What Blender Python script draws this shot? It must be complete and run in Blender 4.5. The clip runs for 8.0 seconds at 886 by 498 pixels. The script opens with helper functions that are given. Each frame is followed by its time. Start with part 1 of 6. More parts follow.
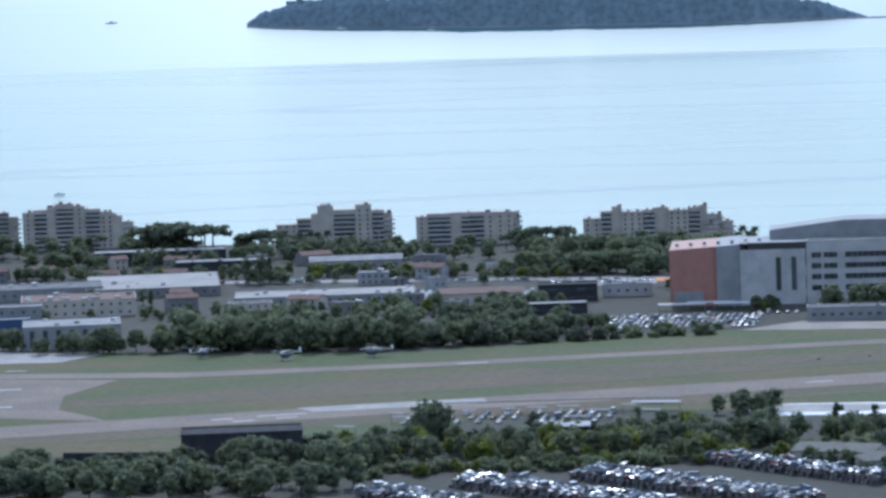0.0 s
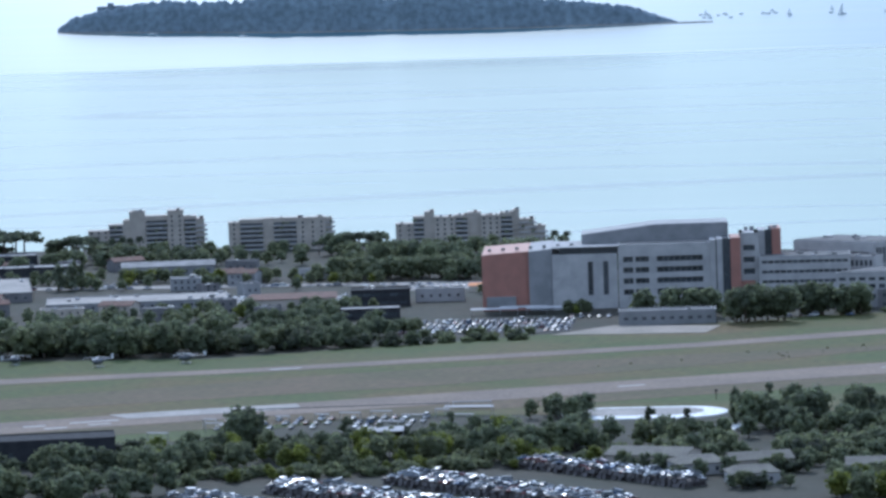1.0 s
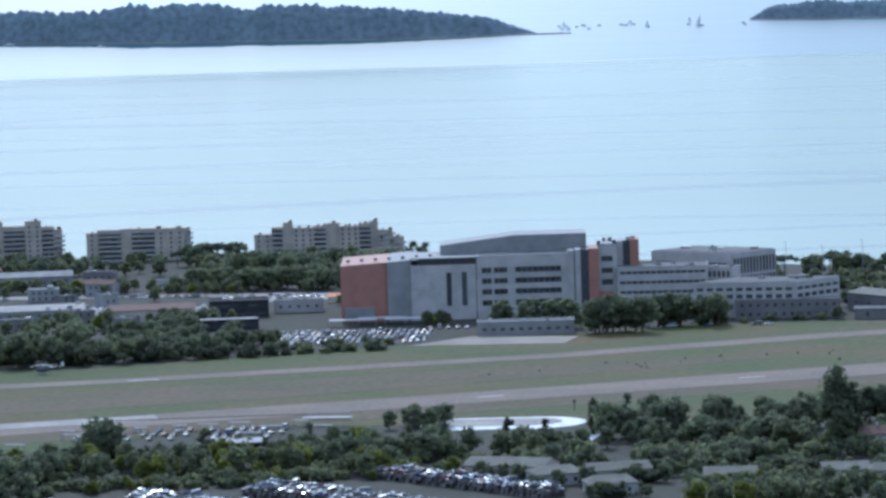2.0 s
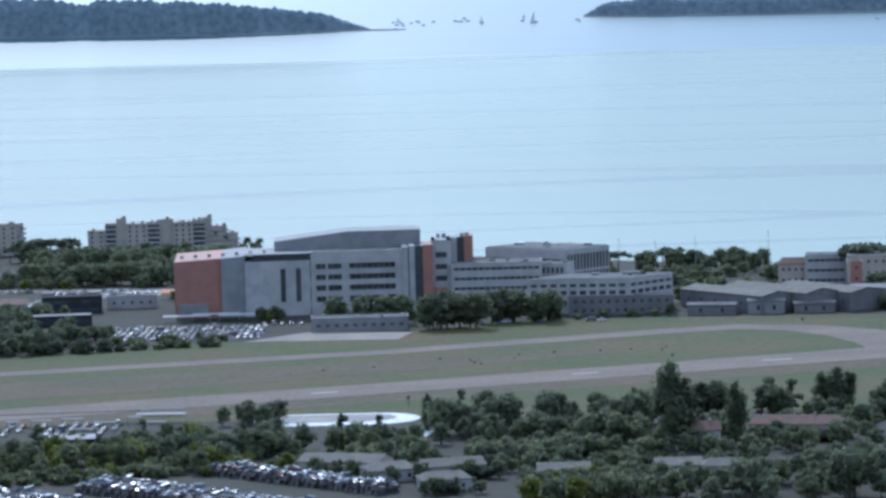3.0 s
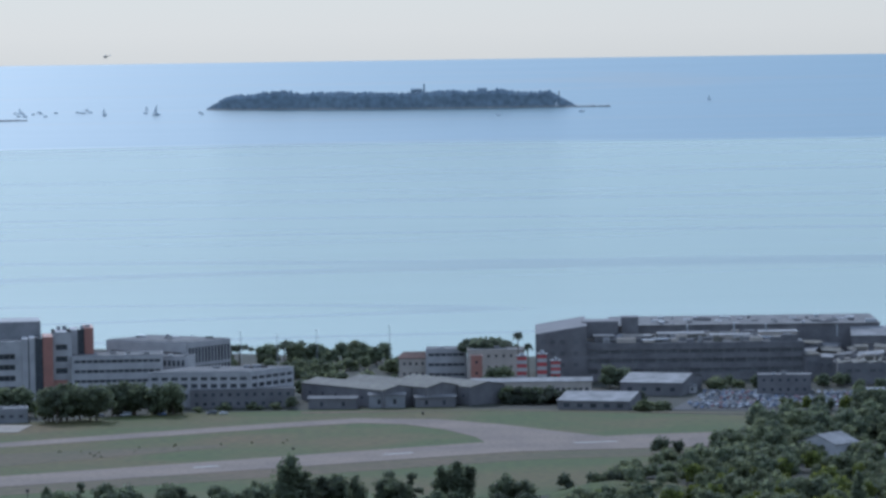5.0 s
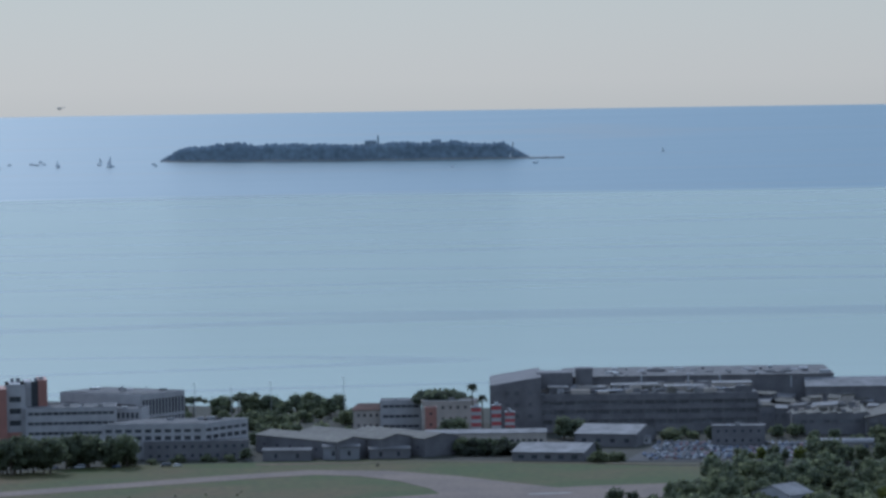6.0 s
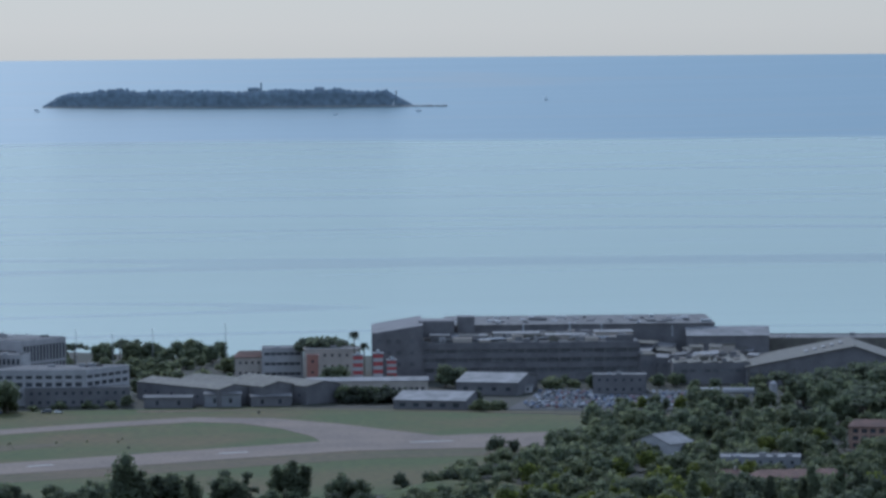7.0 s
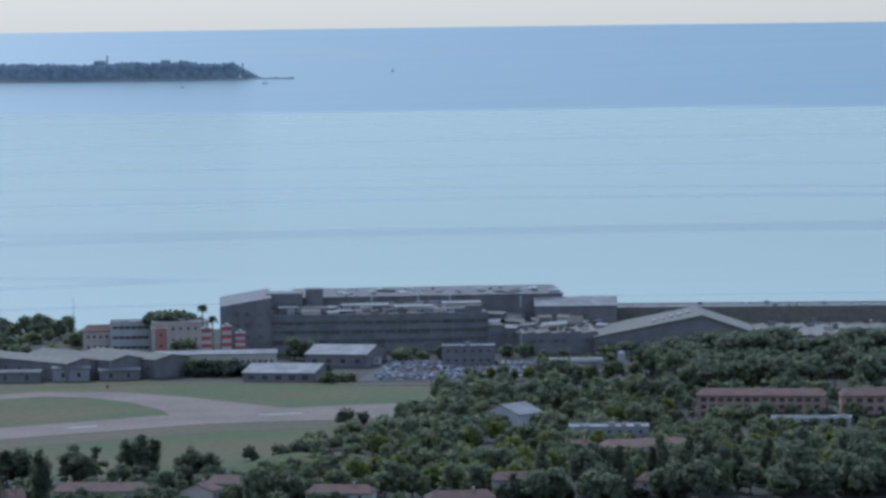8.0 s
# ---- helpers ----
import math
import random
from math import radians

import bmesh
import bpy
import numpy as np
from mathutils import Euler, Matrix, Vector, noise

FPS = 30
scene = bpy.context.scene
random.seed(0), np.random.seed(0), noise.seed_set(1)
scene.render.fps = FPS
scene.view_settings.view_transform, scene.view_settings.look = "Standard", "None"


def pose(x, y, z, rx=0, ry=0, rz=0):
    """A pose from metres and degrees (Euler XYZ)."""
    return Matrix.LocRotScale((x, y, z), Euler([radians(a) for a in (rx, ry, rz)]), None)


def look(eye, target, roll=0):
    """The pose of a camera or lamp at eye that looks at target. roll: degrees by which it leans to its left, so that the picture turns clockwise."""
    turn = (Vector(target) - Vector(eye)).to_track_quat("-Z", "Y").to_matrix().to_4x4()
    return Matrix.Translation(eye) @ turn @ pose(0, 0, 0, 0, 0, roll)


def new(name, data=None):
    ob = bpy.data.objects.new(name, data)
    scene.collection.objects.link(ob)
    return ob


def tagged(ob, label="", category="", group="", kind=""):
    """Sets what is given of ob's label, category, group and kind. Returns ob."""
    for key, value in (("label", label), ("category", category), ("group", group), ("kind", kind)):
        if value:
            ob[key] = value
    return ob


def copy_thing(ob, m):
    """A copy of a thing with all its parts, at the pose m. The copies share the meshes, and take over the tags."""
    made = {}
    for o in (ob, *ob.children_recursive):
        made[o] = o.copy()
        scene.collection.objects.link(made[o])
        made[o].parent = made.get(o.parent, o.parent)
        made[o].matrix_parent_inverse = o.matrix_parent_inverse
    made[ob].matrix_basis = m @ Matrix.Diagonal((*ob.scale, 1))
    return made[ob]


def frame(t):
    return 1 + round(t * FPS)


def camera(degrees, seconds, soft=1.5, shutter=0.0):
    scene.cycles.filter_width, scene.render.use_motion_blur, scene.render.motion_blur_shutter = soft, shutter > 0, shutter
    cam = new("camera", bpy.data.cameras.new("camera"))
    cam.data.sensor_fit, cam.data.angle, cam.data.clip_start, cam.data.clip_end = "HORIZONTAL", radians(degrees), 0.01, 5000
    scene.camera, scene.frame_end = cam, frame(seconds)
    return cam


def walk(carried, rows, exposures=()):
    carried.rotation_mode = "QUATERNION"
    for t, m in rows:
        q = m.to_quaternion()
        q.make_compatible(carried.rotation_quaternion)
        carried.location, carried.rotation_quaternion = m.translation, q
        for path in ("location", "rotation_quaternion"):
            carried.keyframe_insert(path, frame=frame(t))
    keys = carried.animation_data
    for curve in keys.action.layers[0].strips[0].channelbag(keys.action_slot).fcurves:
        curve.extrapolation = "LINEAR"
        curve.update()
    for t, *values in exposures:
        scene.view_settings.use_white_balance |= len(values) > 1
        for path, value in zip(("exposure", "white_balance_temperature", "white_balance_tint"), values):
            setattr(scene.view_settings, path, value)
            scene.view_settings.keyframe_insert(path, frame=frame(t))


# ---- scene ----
EYE = 190.0
cam = camera(12.78, 8.0, soft=3.0)
# seconds, turn to the left, tilt up, roll: a telephoto camera on a hill that pans from left to right
ROWS = [
    (0.00, 8.529, -4.355, -1.949),
    (0.25, 7.805, -4.356, -1.955),
    (0.50, 7.098, -4.357, -1.957),
    (0.75, 6.429, -4.366, -1.954),
    (1.00, 5.807, -4.368, -1.937),
    (1.25, 5.261, -4.353, -1.886),
    (1.50, 4.760, -4.324, -1.837),
    (1.70, 4.373, -4.290, -1.823),
    (2.00, 3.749, -4.276, -1.790),
    (2.30, 3.073, -4.300, -1.743),
    (2.60, 2.354, -4.344, -1.678),
    (3.00, 1.343, -4.401, -1.560),
    (3.25, 0.680, -4.447, -1.466),
    (3.50, 0.000, -4.458, -1.360),
    (3.75, -0.682, -4.377, -1.240),
    (4.00, -1.381, -4.224, -1.121),
    (4.25, -2.129, -3.991, -1.011),
    (4.50, -2.868, -3.718, -0.918),
    (4.75, -3.585, -3.443, -0.831),
    (5.00, -4.170, -3.161, -0.816),
    (5.20, -4.445, -2.936, -0.908),
    (5.50, -4.681, -2.657, -0.969),
    (5.75, -4.756, -2.490, -0.948),
    (6.00, -4.846, -2.425, -0.867),
    (6.30, -5.142, -2.536, -0.696),
    (6.50, -5.484, -2.734, -0.538),
    (6.75, -5.986, -2.978, -0.471),
    (7.00, -6.541, -3.197, -0.475),
    (7.25, -7.134, -3.369, -0.467),
    (7.50, -7.722, -3.499, -0.500),
    (7.75, -8.242, -3.575, -0.615),
    (8.00, -8.741, -3.628, -0.759),
]
walk(cam, [(t, pose(0, 0, EYE, 90 + tilt, 0, turn) @ pose(0, 0, 0, 0, 0, roll)) for t, turn, tilt, roll in ROWS],
     exposures=[(t, s, 5350, 10) for t, s in ((0.0, 0.50), (3.5, 0.44), (4.2, 0.40), (5.2, 0.08), (6.3, -0.27), (7.0, -0.08), (8.0, 0.18))])

# ---- light ----
SUN_TURN, SUN_HIGH = -8.5, 36.0   # degrees right of straight ahead, degrees above the horizon
world = bpy.data.worlds.new("sky")
scene.world = world
world.use_nodes = True
nt = world.node_tree
sky = nt.nodes.new("ShaderNodeTexSky")
sky.sky_type, sky.sun_disc = "NISHITA", False
sky.sun_elevation, sky.sun_rotation = radians(SUN_HIGH), radians(SUN_TURN)
sky.air_density, sky.dust_density, sky.ozone_density = 1.5, 0.05, 4.5
pale = nt.nodes.new("ShaderNodeHueSaturation")
pale.inputs["Saturation"].default_value = 0.48
pale.inputs["Value"].default_value = 1.0
nt.links.new(sky.outputs[0], pale.inputs["Color"])
# a dull band of haze rests on the horizon all round
where, apart, band, dim = nt.nodes.new("ShaderNodeTexCoord"), nt.nodes.new("ShaderNodeSeparateXYZ"), nt.nodes.new("ShaderNodeMapRange"), nt.nodes.new("ShaderNodeVectorMath")
band.interpolation_type, dim.operation = "SMOOTHSTEP", "SCALE"
band.inputs["From Min"].default_value, band.inputs["From Max"].default_value = 0.0, 0.60
band.inputs["To Min"].default_value, band.inputs["To Max"].default_value = 0.42, 1.5
nt.links.new(where.outputs["Generated"], apart.inputs[0])
nt.links.new(apart.outputs["Z"], band.inputs["Value"])
nt.links.new(pale.outputs[0], dim.inputs[0])
nt.links.new(band.outputs[0], dim.inputs["Scale"])
cool = nt.nodes.new("ShaderNodeVectorMath")
cool.operation, cool.inputs[1].default_value = "MULTIPLY", (0.965, 1.0, 1.04)
nt.links.new(dim.outputs[0], cool.inputs[0])
nt.links.new(cool.outputs[0], nt.nodes["Background"].inputs[0])
nt.nodes["Background"].inputs[1].default_value = 0.15
sun = new("sun", bpy.data.lights.new("sun", "SUN"))
sun.data.energy, sun.data.angle, sun.data.color = 1.5, radians(0.6), (1.0, 0.95, 0.86)
_a, _e = radians(SUN_TURN), radians(SUN_HIGH)
sun.matrix_world = look((math.sin(_a) * math.cos(_e) * 500, math.cos(_a) * math.cos(_e) * 500, math.sin(_e) * 500 + 300), (0, 0, 300))


# ---- materials ----
def material(name, colour, rough=0.8, other=None, scale=0.5, fine=6.0, bump=0.3, metal=0.0, spread=0.0, low=0.35, high=0.65, spec=0.4, grain_by=0.25):
    """A surface with a large-scale patchiness between two colours, fine grain in value, and relief."""
    m = bpy.data.materials.new(name)
    m.use_nodes = True
    n, l = m.node_tree.nodes, m.node_tree.links
    b = n["Principled BSDF"]
    b.inputs["Roughness"].default_value, b.inputs["Metallic"].default_value = rough, metal
    b.inputs["Specular IOR Level"].default_value = spec
    co = n.new("ShaderNodeTexCoord")
    big, small = n.new("ShaderNodeTexNoise"), n.new("ShaderNodeTexNoise")
    big.inputs["Scale"].default_value, big.inputs["Detail"].default_value = scale, 4
    small.inputs["Scale"].default_value, small.inputs["Detail"].default_value = fine, 3
    ramp, mix, grain = n.new("ShaderNodeMapRange"), n.new("ShaderNodeMix"), n.new("ShaderNodeHueSaturation")
    ramp.inputs["From Min"].default_value, ramp.inputs["From Max"].default_value = low, high
    mix.data_type = "RGBA"
    other = other or tuple(c * 0.75 for c in colour)
    mix.inputs["A"].default_value, mix.inputs["B"].default_value = (*colour, 1), (*other, 1)
    for t in (big, small):
        l.new(co.outputs["Object"], t.inputs["Vector"])
    l.new(big.outputs["Fac"], ramp.inputs["Value"])
    l.new(ramp.outputs["Result"], mix.inputs["Factor"])
    value = n.new("ShaderNodeMapRange")
    value.inputs["From Min"].default_value, value.inputs["From Max"].default_value = 0.3, 0.7
    value.inputs["To Min"].default_value, value.inputs["To Max"].default_value = 1 - grain_by, 1 + grain_by
    l.new(small.outputs["Fac"], value.inputs["Value"])
    last = value.outputs["Result"]
    if spread:
        info, vary, prod = n.new("ShaderNodeObjectInfo"), n.new("ShaderNodeMapRange"), n.new("ShaderNodeMath")
        vary.inputs["To Min"].default_value, vary.inputs["To Max"].default_value = 1 - spread, 1 + spread
        prod.operation = "MULTIPLY"
        l.new(info.outputs["Random"], vary.inputs["Value"])
        l.new(vary.outputs["Result"], prod.inputs[0])
        l.new(last, prod.inputs[1])
        last = prod.outputs[0]
    l.new(last, grain.inputs["Value"])
    l.new(mix.outputs["Result"], grain.inputs["Color"])
    l.new(grain.outputs["Color"], b.inputs["Base Color"])
    if bump:
        bp = n.new("ShaderNodeBump")
        bp.inputs["Strength"].default_value, bp.inputs["Distance"].default_value = bump, 0.15
        l.new(small.outputs["Fac"], bp.inputs["Height"])
        l.new(bp.outputs["Normal"], b.inputs["Normal"])
    return m


def leaf_material(name, colour, other, spread=0.3):
    m = material(name, colour, 0.75, other, 0.1, 1.0, 0, 0, spread, spec=0.25)
    n, l = m.node_tree.nodes, m.node_tree.links
    b, out = n["Principled BSDF"], n["Material Output"]
    tr, add = n.new("ShaderNodeBsdfTranslucent"), n.new("ShaderNodeMixShader")
    grain = b.inputs["Base Color"].links[0].from_socket
    geo, vary, hsv = n.new("ShaderNodeNewGeometry"), n.new("ShaderNodeMapRange"), n.new("ShaderNodeHueSaturation")
    vary.inputs["To Min"].default_value, vary.inputs["To Max"].default_value = 0.8, 1.2
    l.new(geo.outputs["Random Per Island"], vary.inputs["Value"])
    l.new(vary.outputs["Result"], hsv.inputs["Value"])
    l.new(grain, hsv.inputs["Color"])
    l.new(hsv.outputs["Color"], b.inputs["Base Color"])
    clear = n.new("ShaderNodeHueSaturation")
    clear.inputs["Value"].default_value, clear.inputs["Saturation"].default_value = 1.7, 1.0
    l.new(hsv.outputs["Color"], clear.inputs["Color"])
    l.new(clear.outputs["Color"], tr.inputs["Color"])
    add.inputs[0].default_value = 0.5
    l.new(b.outputs[0], add.inputs[1])
    l.new(tr.outputs[0], add.inputs[2])
    l.new(add.outputs[0], out.inputs["Surface"])
    return m


def glass_material(name, colour, rough=0.08):
    m = material(name, colour, rough, tuple(c * 0.6 for c in colour), 0.8, 3, 0, 0, 0.35, spec=0.8)
    return m


M = {
    "earth": material("earth", (0.045, 0.038, 0.026), 0.95, (0.026, 0.028, 0.015), 0.03, 0.3),
    "grass": material("mown_grass", (0.049, 0.066, 0.010), 0.95, (0.096, 0.066, 0.022), 0.012, 0.25, low=0.42, high=0.68),
    "dry": material("dry_grass", (0.105, 0.071, 0.038), 0.95, (0.070, 0.060, 0.024), 0.016, 0.25),
    "asphalt": material("old_asphalt", (0.180, 0.132, 0.098), 0.9, (0.132, 0.098, 0.076), 0.03, 0.5, 0.1),
    "concrete": material("pale_concrete", (0.30, 0.27, 0.24), 0.85, (0.22, 0.20, 0.18), 0.06, 0.8, 0.1),
    "sand": material("sandy_gravel", (0.30, 0.25, 0.20), 0.95, (0.22, 0.19, 0.15), 0.05, 0.7),
    "marking": material("road_paint", (0.72, 0.71, 0.68), 0.7, (0.5, 0.5, 0.48), 0.4, 3, 0),
    "faded": material("faded_paint", (0.40, 0.39, 0.37), 0.8, (0.28, 0.27, 0.26), 0.4, 3, 0),
    "ochre": material("ochre_render", (0.33, 0.21, 0.16), 0.85, (0.27, 0.18, 0.13), 0.2, 2, 0.1, grain_by=0.1),
    "render": material("cream_render", (0.45, 0.39, 0.33), 0.85, (0.36, 0.32, 0.27), 0.15, 1.5, 0.1, spread=0.06, grain_by=0.07),
    "white": material("white_render", (0.42, 0.40, 0.385), 0.85, (0.33, 0.32, 0.31), 0.15, 1.5, 0.1, spread=0.06, grain_by=0.07),
    "grey": material("grey_cladding", (0.26, 0.255, 0.255), 0.75, (0.20, 0.20, 0.20), 0.15, 2, 0.1, spread=0.1, grain_by=0.07),
    "orange": material("orange_cladding", (0.36, 0.165, 0.125), 0.7, (0.30, 0.145, 0.11), 0.2, 2, 0.1, grain_by=0.07),
    "red": material("red_paint", (0.42, 0.075, 0.075), 0.7, (0.33, 0.065, 0.065), 0.4, 3, 0),
    "dark": material("dark_cladding", (0.045, 0.045, 0.048), 0.9, (0.03, 0.031, 0.034), 0.3, 3, 0.1, spec=0.1),
    "tile": material("terracotta_roof", (0.16, 0.088, 0.066), 0.9, (0.105, 0.064, 0.050), 0.25, 2.2, 0.5, spread=0.15),
    "slate": material("brown_roof", (0.15, 0.14, 0.11), 0.85, (0.11, 0.10, 0.085), 0.25, 2.2, 0.5, spread=0.15),
    "gravelroof": material("gravel_roof", (0.20, 0.19, 0.18), 0.95, (0.13, 0.125, 0.12), 0.12, 1.5, 0.2, spec=0.15),
    "metalroof": material("metal_roof", (0.27, 0.26, 0.25), 0.8, (0.17, 0.165, 0.16), 0.15, 1.5, 0.15, 0.0, grain_by=0.12, spec=0.2),
    "glass": glass_material("window_glass", (0.065, 0.072, 0.082), 0.2),
    "tarmac": material("dark_tarmac", (0.060, 0.056, 0.054), 0.9, (0.042, 0.040, 0.039), 0.05, 0.8, 0.1),
    "works": material("weathered_factory_panels", (0.190, 0.180, 0.178), 0.85, (0.140, 0.134, 0.134), 0.12, 1.2, 0.1, grain_by=0.12, spec=0.2),
    # paler, rougher glass for the windows of the factory and its sheds
    "dusty": glass_material("pale_factory_glass", (0.105, 0.105, 0.108), 0.4),
    "bark": material("bark", (0.11, 0.085, 0.06), 0.9, (0.07, 0.055, 0.04), 1.0, 6),
    "leaf": leaf_material("broad_leaves", (0.116, 0.130, 0.072), (0.086, 0.100, 0.062)),
    "olive": leaf_material("olive_leaves", (0.134, 0.145, 0.076), (0.104, 0.116, 0.066)),
    "pine": leaf_material("pine_needles", (0.096, 0.108, 0.066), (0.074, 0.086, 0.058)),
    "lime": leaf_material("yellow_leaves", (0.16, 0.17, 0.035), (0.10, 0.12, 0.03)),
    "metal": material("galvanised_steel", (0.45, 0.46, 0.47), 0.4, (0.34, 0.35, 0.36), 1.0, 6, 0.05, 0.7),
    "rubber": material("black_rubber", (0.02, 0.02, 0.02), 0.8, (0.03, 0.03, 0.03), 2, 8, 0),
    # the blue-grey of distance haze is painted into this base colour
    "forest": material("haze_tinted_pines", (0.19, 0.235, 0.265), 0.95, (0.16, 0.20, 0.23), 0.02, 0.15, 0.2, spec=0.1),
    "rock": material("shore_rock", (0.30, 0.28, 0.25), 0.9, (0.2, 0.19, 0.17), 0.02, 0.2),
    "hull": material("white_gelcoat", (0.75, 0.76, 0.76), 0.25, (0.62, 0.63, 0.64), 0.4, 3, 0, spread=0.12, spec=0.6),
    "orangecloth": material("orange_cloth", (0.6, 0.22, 0.06), 0.8, (0.5, 0.17, 0.05), 1, 6, 0.1),
    "canvas": material("blue_canvas", (0.06, 0.10, 0.20), 0.8, (0.04, 0.07, 0.14), 1, 6, 0.1, spread=0.4),
}
for i, c in enumerate(((0.74, 0.74, 0.72), (0.46, 0.46, 0.46), (0.06, 0.065, 0.075), (0.22, 0.23, 0.25), (0.16, 0.03, 0.03), (0.05, 0.09, 0.18))):
    M["car%d" % i] = material("car_paint", c, 0.3, tuple(v * 0.9 for v in c), 1, 6, 0, 0.0, spec=0.6, grain_by=0.08)


def sea_material():
    m = bpy.data.materials.new("sea_water")
    m.use_nodes = True
    n, l = m.node_tree.nodes, m.node_tree.links
    b = n["Principled BSDF"]
    b.inputs["IOR"].default_value = 1.33
    b.inputs["Base Color"].default_value = (0.06, 0.15, 0.19, 1)
    co, mp, noise_t = n.new("ShaderNodeTexCoord"), n.new("ShaderNodeMapping"), n.new("ShaderNodeTexNoise")
    mp.inputs["Scale"].default_value = (0.0016, 0.02, 0.0)
    noise_t.inputs["Scale"].default_value, noise_t.inputs["Detail"].default_value = 1.0, 2.5
    l.new(co.outputs["Object"], mp.inputs["Vector"])
    l.new(mp.outputs[0], noise_t.inputs["Vector"])
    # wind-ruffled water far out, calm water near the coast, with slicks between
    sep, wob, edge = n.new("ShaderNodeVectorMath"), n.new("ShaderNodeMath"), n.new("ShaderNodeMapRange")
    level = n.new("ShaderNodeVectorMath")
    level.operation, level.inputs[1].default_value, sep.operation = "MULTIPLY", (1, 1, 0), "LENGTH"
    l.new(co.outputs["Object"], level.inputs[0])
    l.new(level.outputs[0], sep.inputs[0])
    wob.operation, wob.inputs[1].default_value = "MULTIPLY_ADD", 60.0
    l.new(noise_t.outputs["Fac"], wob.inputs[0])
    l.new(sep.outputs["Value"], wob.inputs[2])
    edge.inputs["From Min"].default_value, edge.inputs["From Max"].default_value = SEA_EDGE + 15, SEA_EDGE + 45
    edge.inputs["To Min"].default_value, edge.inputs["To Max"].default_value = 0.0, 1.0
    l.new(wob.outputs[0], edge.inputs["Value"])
    # reflected brightness put into the colour: paler calm water, darker blue far out
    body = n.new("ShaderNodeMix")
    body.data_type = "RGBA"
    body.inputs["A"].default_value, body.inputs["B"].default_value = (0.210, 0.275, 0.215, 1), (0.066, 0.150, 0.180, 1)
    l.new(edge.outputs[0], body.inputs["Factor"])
    # long thin lines of ruffled water, broken here and there; dull reflection painted dark
    mp2, line_t, off, size, thin, dark = n.new("ShaderNodeMapping"), n.new("ShaderNodeTexNoise"), n.new("ShaderNodeMath"), n.new("ShaderNodeMath"), n.new("ShaderNodeMapRange"), n.new("ShaderNodeMix")
    mp2.inputs["Scale"].default_value = (0.0004, 0.0034, 0.0)
    mp2.inputs["Location"].default_value = (3.1, 7.7, 0.0)
    line_t.inputs["Scale"].default_value, line_t.inputs["Detail"].default_value = 1.0, 0.6
    off.operation, off.inputs[1].default_value, size.operation = "SUBTRACT", 0.5, "ABSOLUTE"
    thin.inputs["From Min"].default_value, thin.inputs["From Max"].default_value = 0.0, 0.014
    thin.inputs["To Min"].default_value, thin.inputs["To Max"].default_value = 0.8, 0.0
    dark.data_type, dark.inputs["B"].default_value = "RGBA", (0.11, 0.15, 0.15, 1)
    across, along = n.new("ShaderNodeSeparateXYZ"), n.new("ShaderNodeCombineXYZ")
    l.new(co.outputs["Object"], across.inputs[0])
    l.new(across.outputs["X"], along.inputs["X"])
    l.new(sep.outputs["Value"], along.inputs["Y"])
    l.new(along.outputs[0], mp2.inputs["Vector"])
    l.new(mp2.outputs[0], line_t.inputs["Vector"])
    l.new(line_t.outputs["Fac"], off.inputs[0])
    l.new(off.outputs[0], size.inputs[0])
    l.new(size.outputs[0], thin.inputs["Value"])
    l.new(thin.outputs[0], dark.inputs["Factor"])
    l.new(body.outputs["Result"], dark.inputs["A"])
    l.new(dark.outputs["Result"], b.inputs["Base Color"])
    rough = n.new("ShaderNodeMapRange")
    rough.inputs["To Min"].default_value, rough.inputs["To Max"].default_value = 0.25, 0.36
    l.new(edge.outputs[0], rough.inputs["Value"])
    slick = n.new("ShaderNodeMapRange")
    slick.inputs["From Min"].default_value, slick.inputs["From Max"].default_value = 0.35, 0.65
    slick.inputs["To Min"].default_value, slick.inputs["To Max"].default_value = -0.006, 0.006
    l.new(noise_t.outputs["Fac"], slick.inputs["Value"])
    add = n.new("ShaderNodeMath")
    l.new(rough.outputs[0], add.inputs[0])
    l.new(slick.outputs[0], add.inputs[1])
    l.new(add.outputs[0], b.inputs["Roughness"])
    flat = n.new("ShaderNodeCombineXYZ")
    flat.inputs["Z"].default_value = 1.0
    l.new(flat.outputs[0], b.inputs["Normal"])
    return m


# ---- helpers for building ----
def ob_from(name, bm, mat, parent=None, label="", smooth=False):
    me = bpy.data.meshes.new(name)
    bm.to_mesh(me)
    bm.free()
    for k in (mat if isinstance(mat, (list, tuple)) else [mat]):
        me.materials.append(M[k] if isinstance(k, str) else k)
    if smooth:
        for p in me.polygons:
            p.use_smooth = True
    o = new(name, me)
    if parent is not None:
        o.parent = parent
    if label:
        o["label"] = label
    return o


def part(name, bm, mat, parent, label="", smooth=False):
    return ob_from(name, bm, mat, parent, label, smooth)


def box(bm, x0, x1, y0, y1, z0, z1, mi=0):
    vs = [bm.verts.new((x, y, z)) for z in (z0, z1) for y in (y0, y1) for x in (x0, x1)]
    for f in ((0, 2, 3, 1), (4, 5, 7, 6), (0, 1, 5, 4), (2, 6, 7, 3), (0, 4, 6, 2), (1, 3, 7, 5)):
        bm.faces.new([vs[i] for i in f]).material_index = mi
    return vs


def boxed(*a):
    bm = bmesh.new()
    box(bm, *a)
    return bm


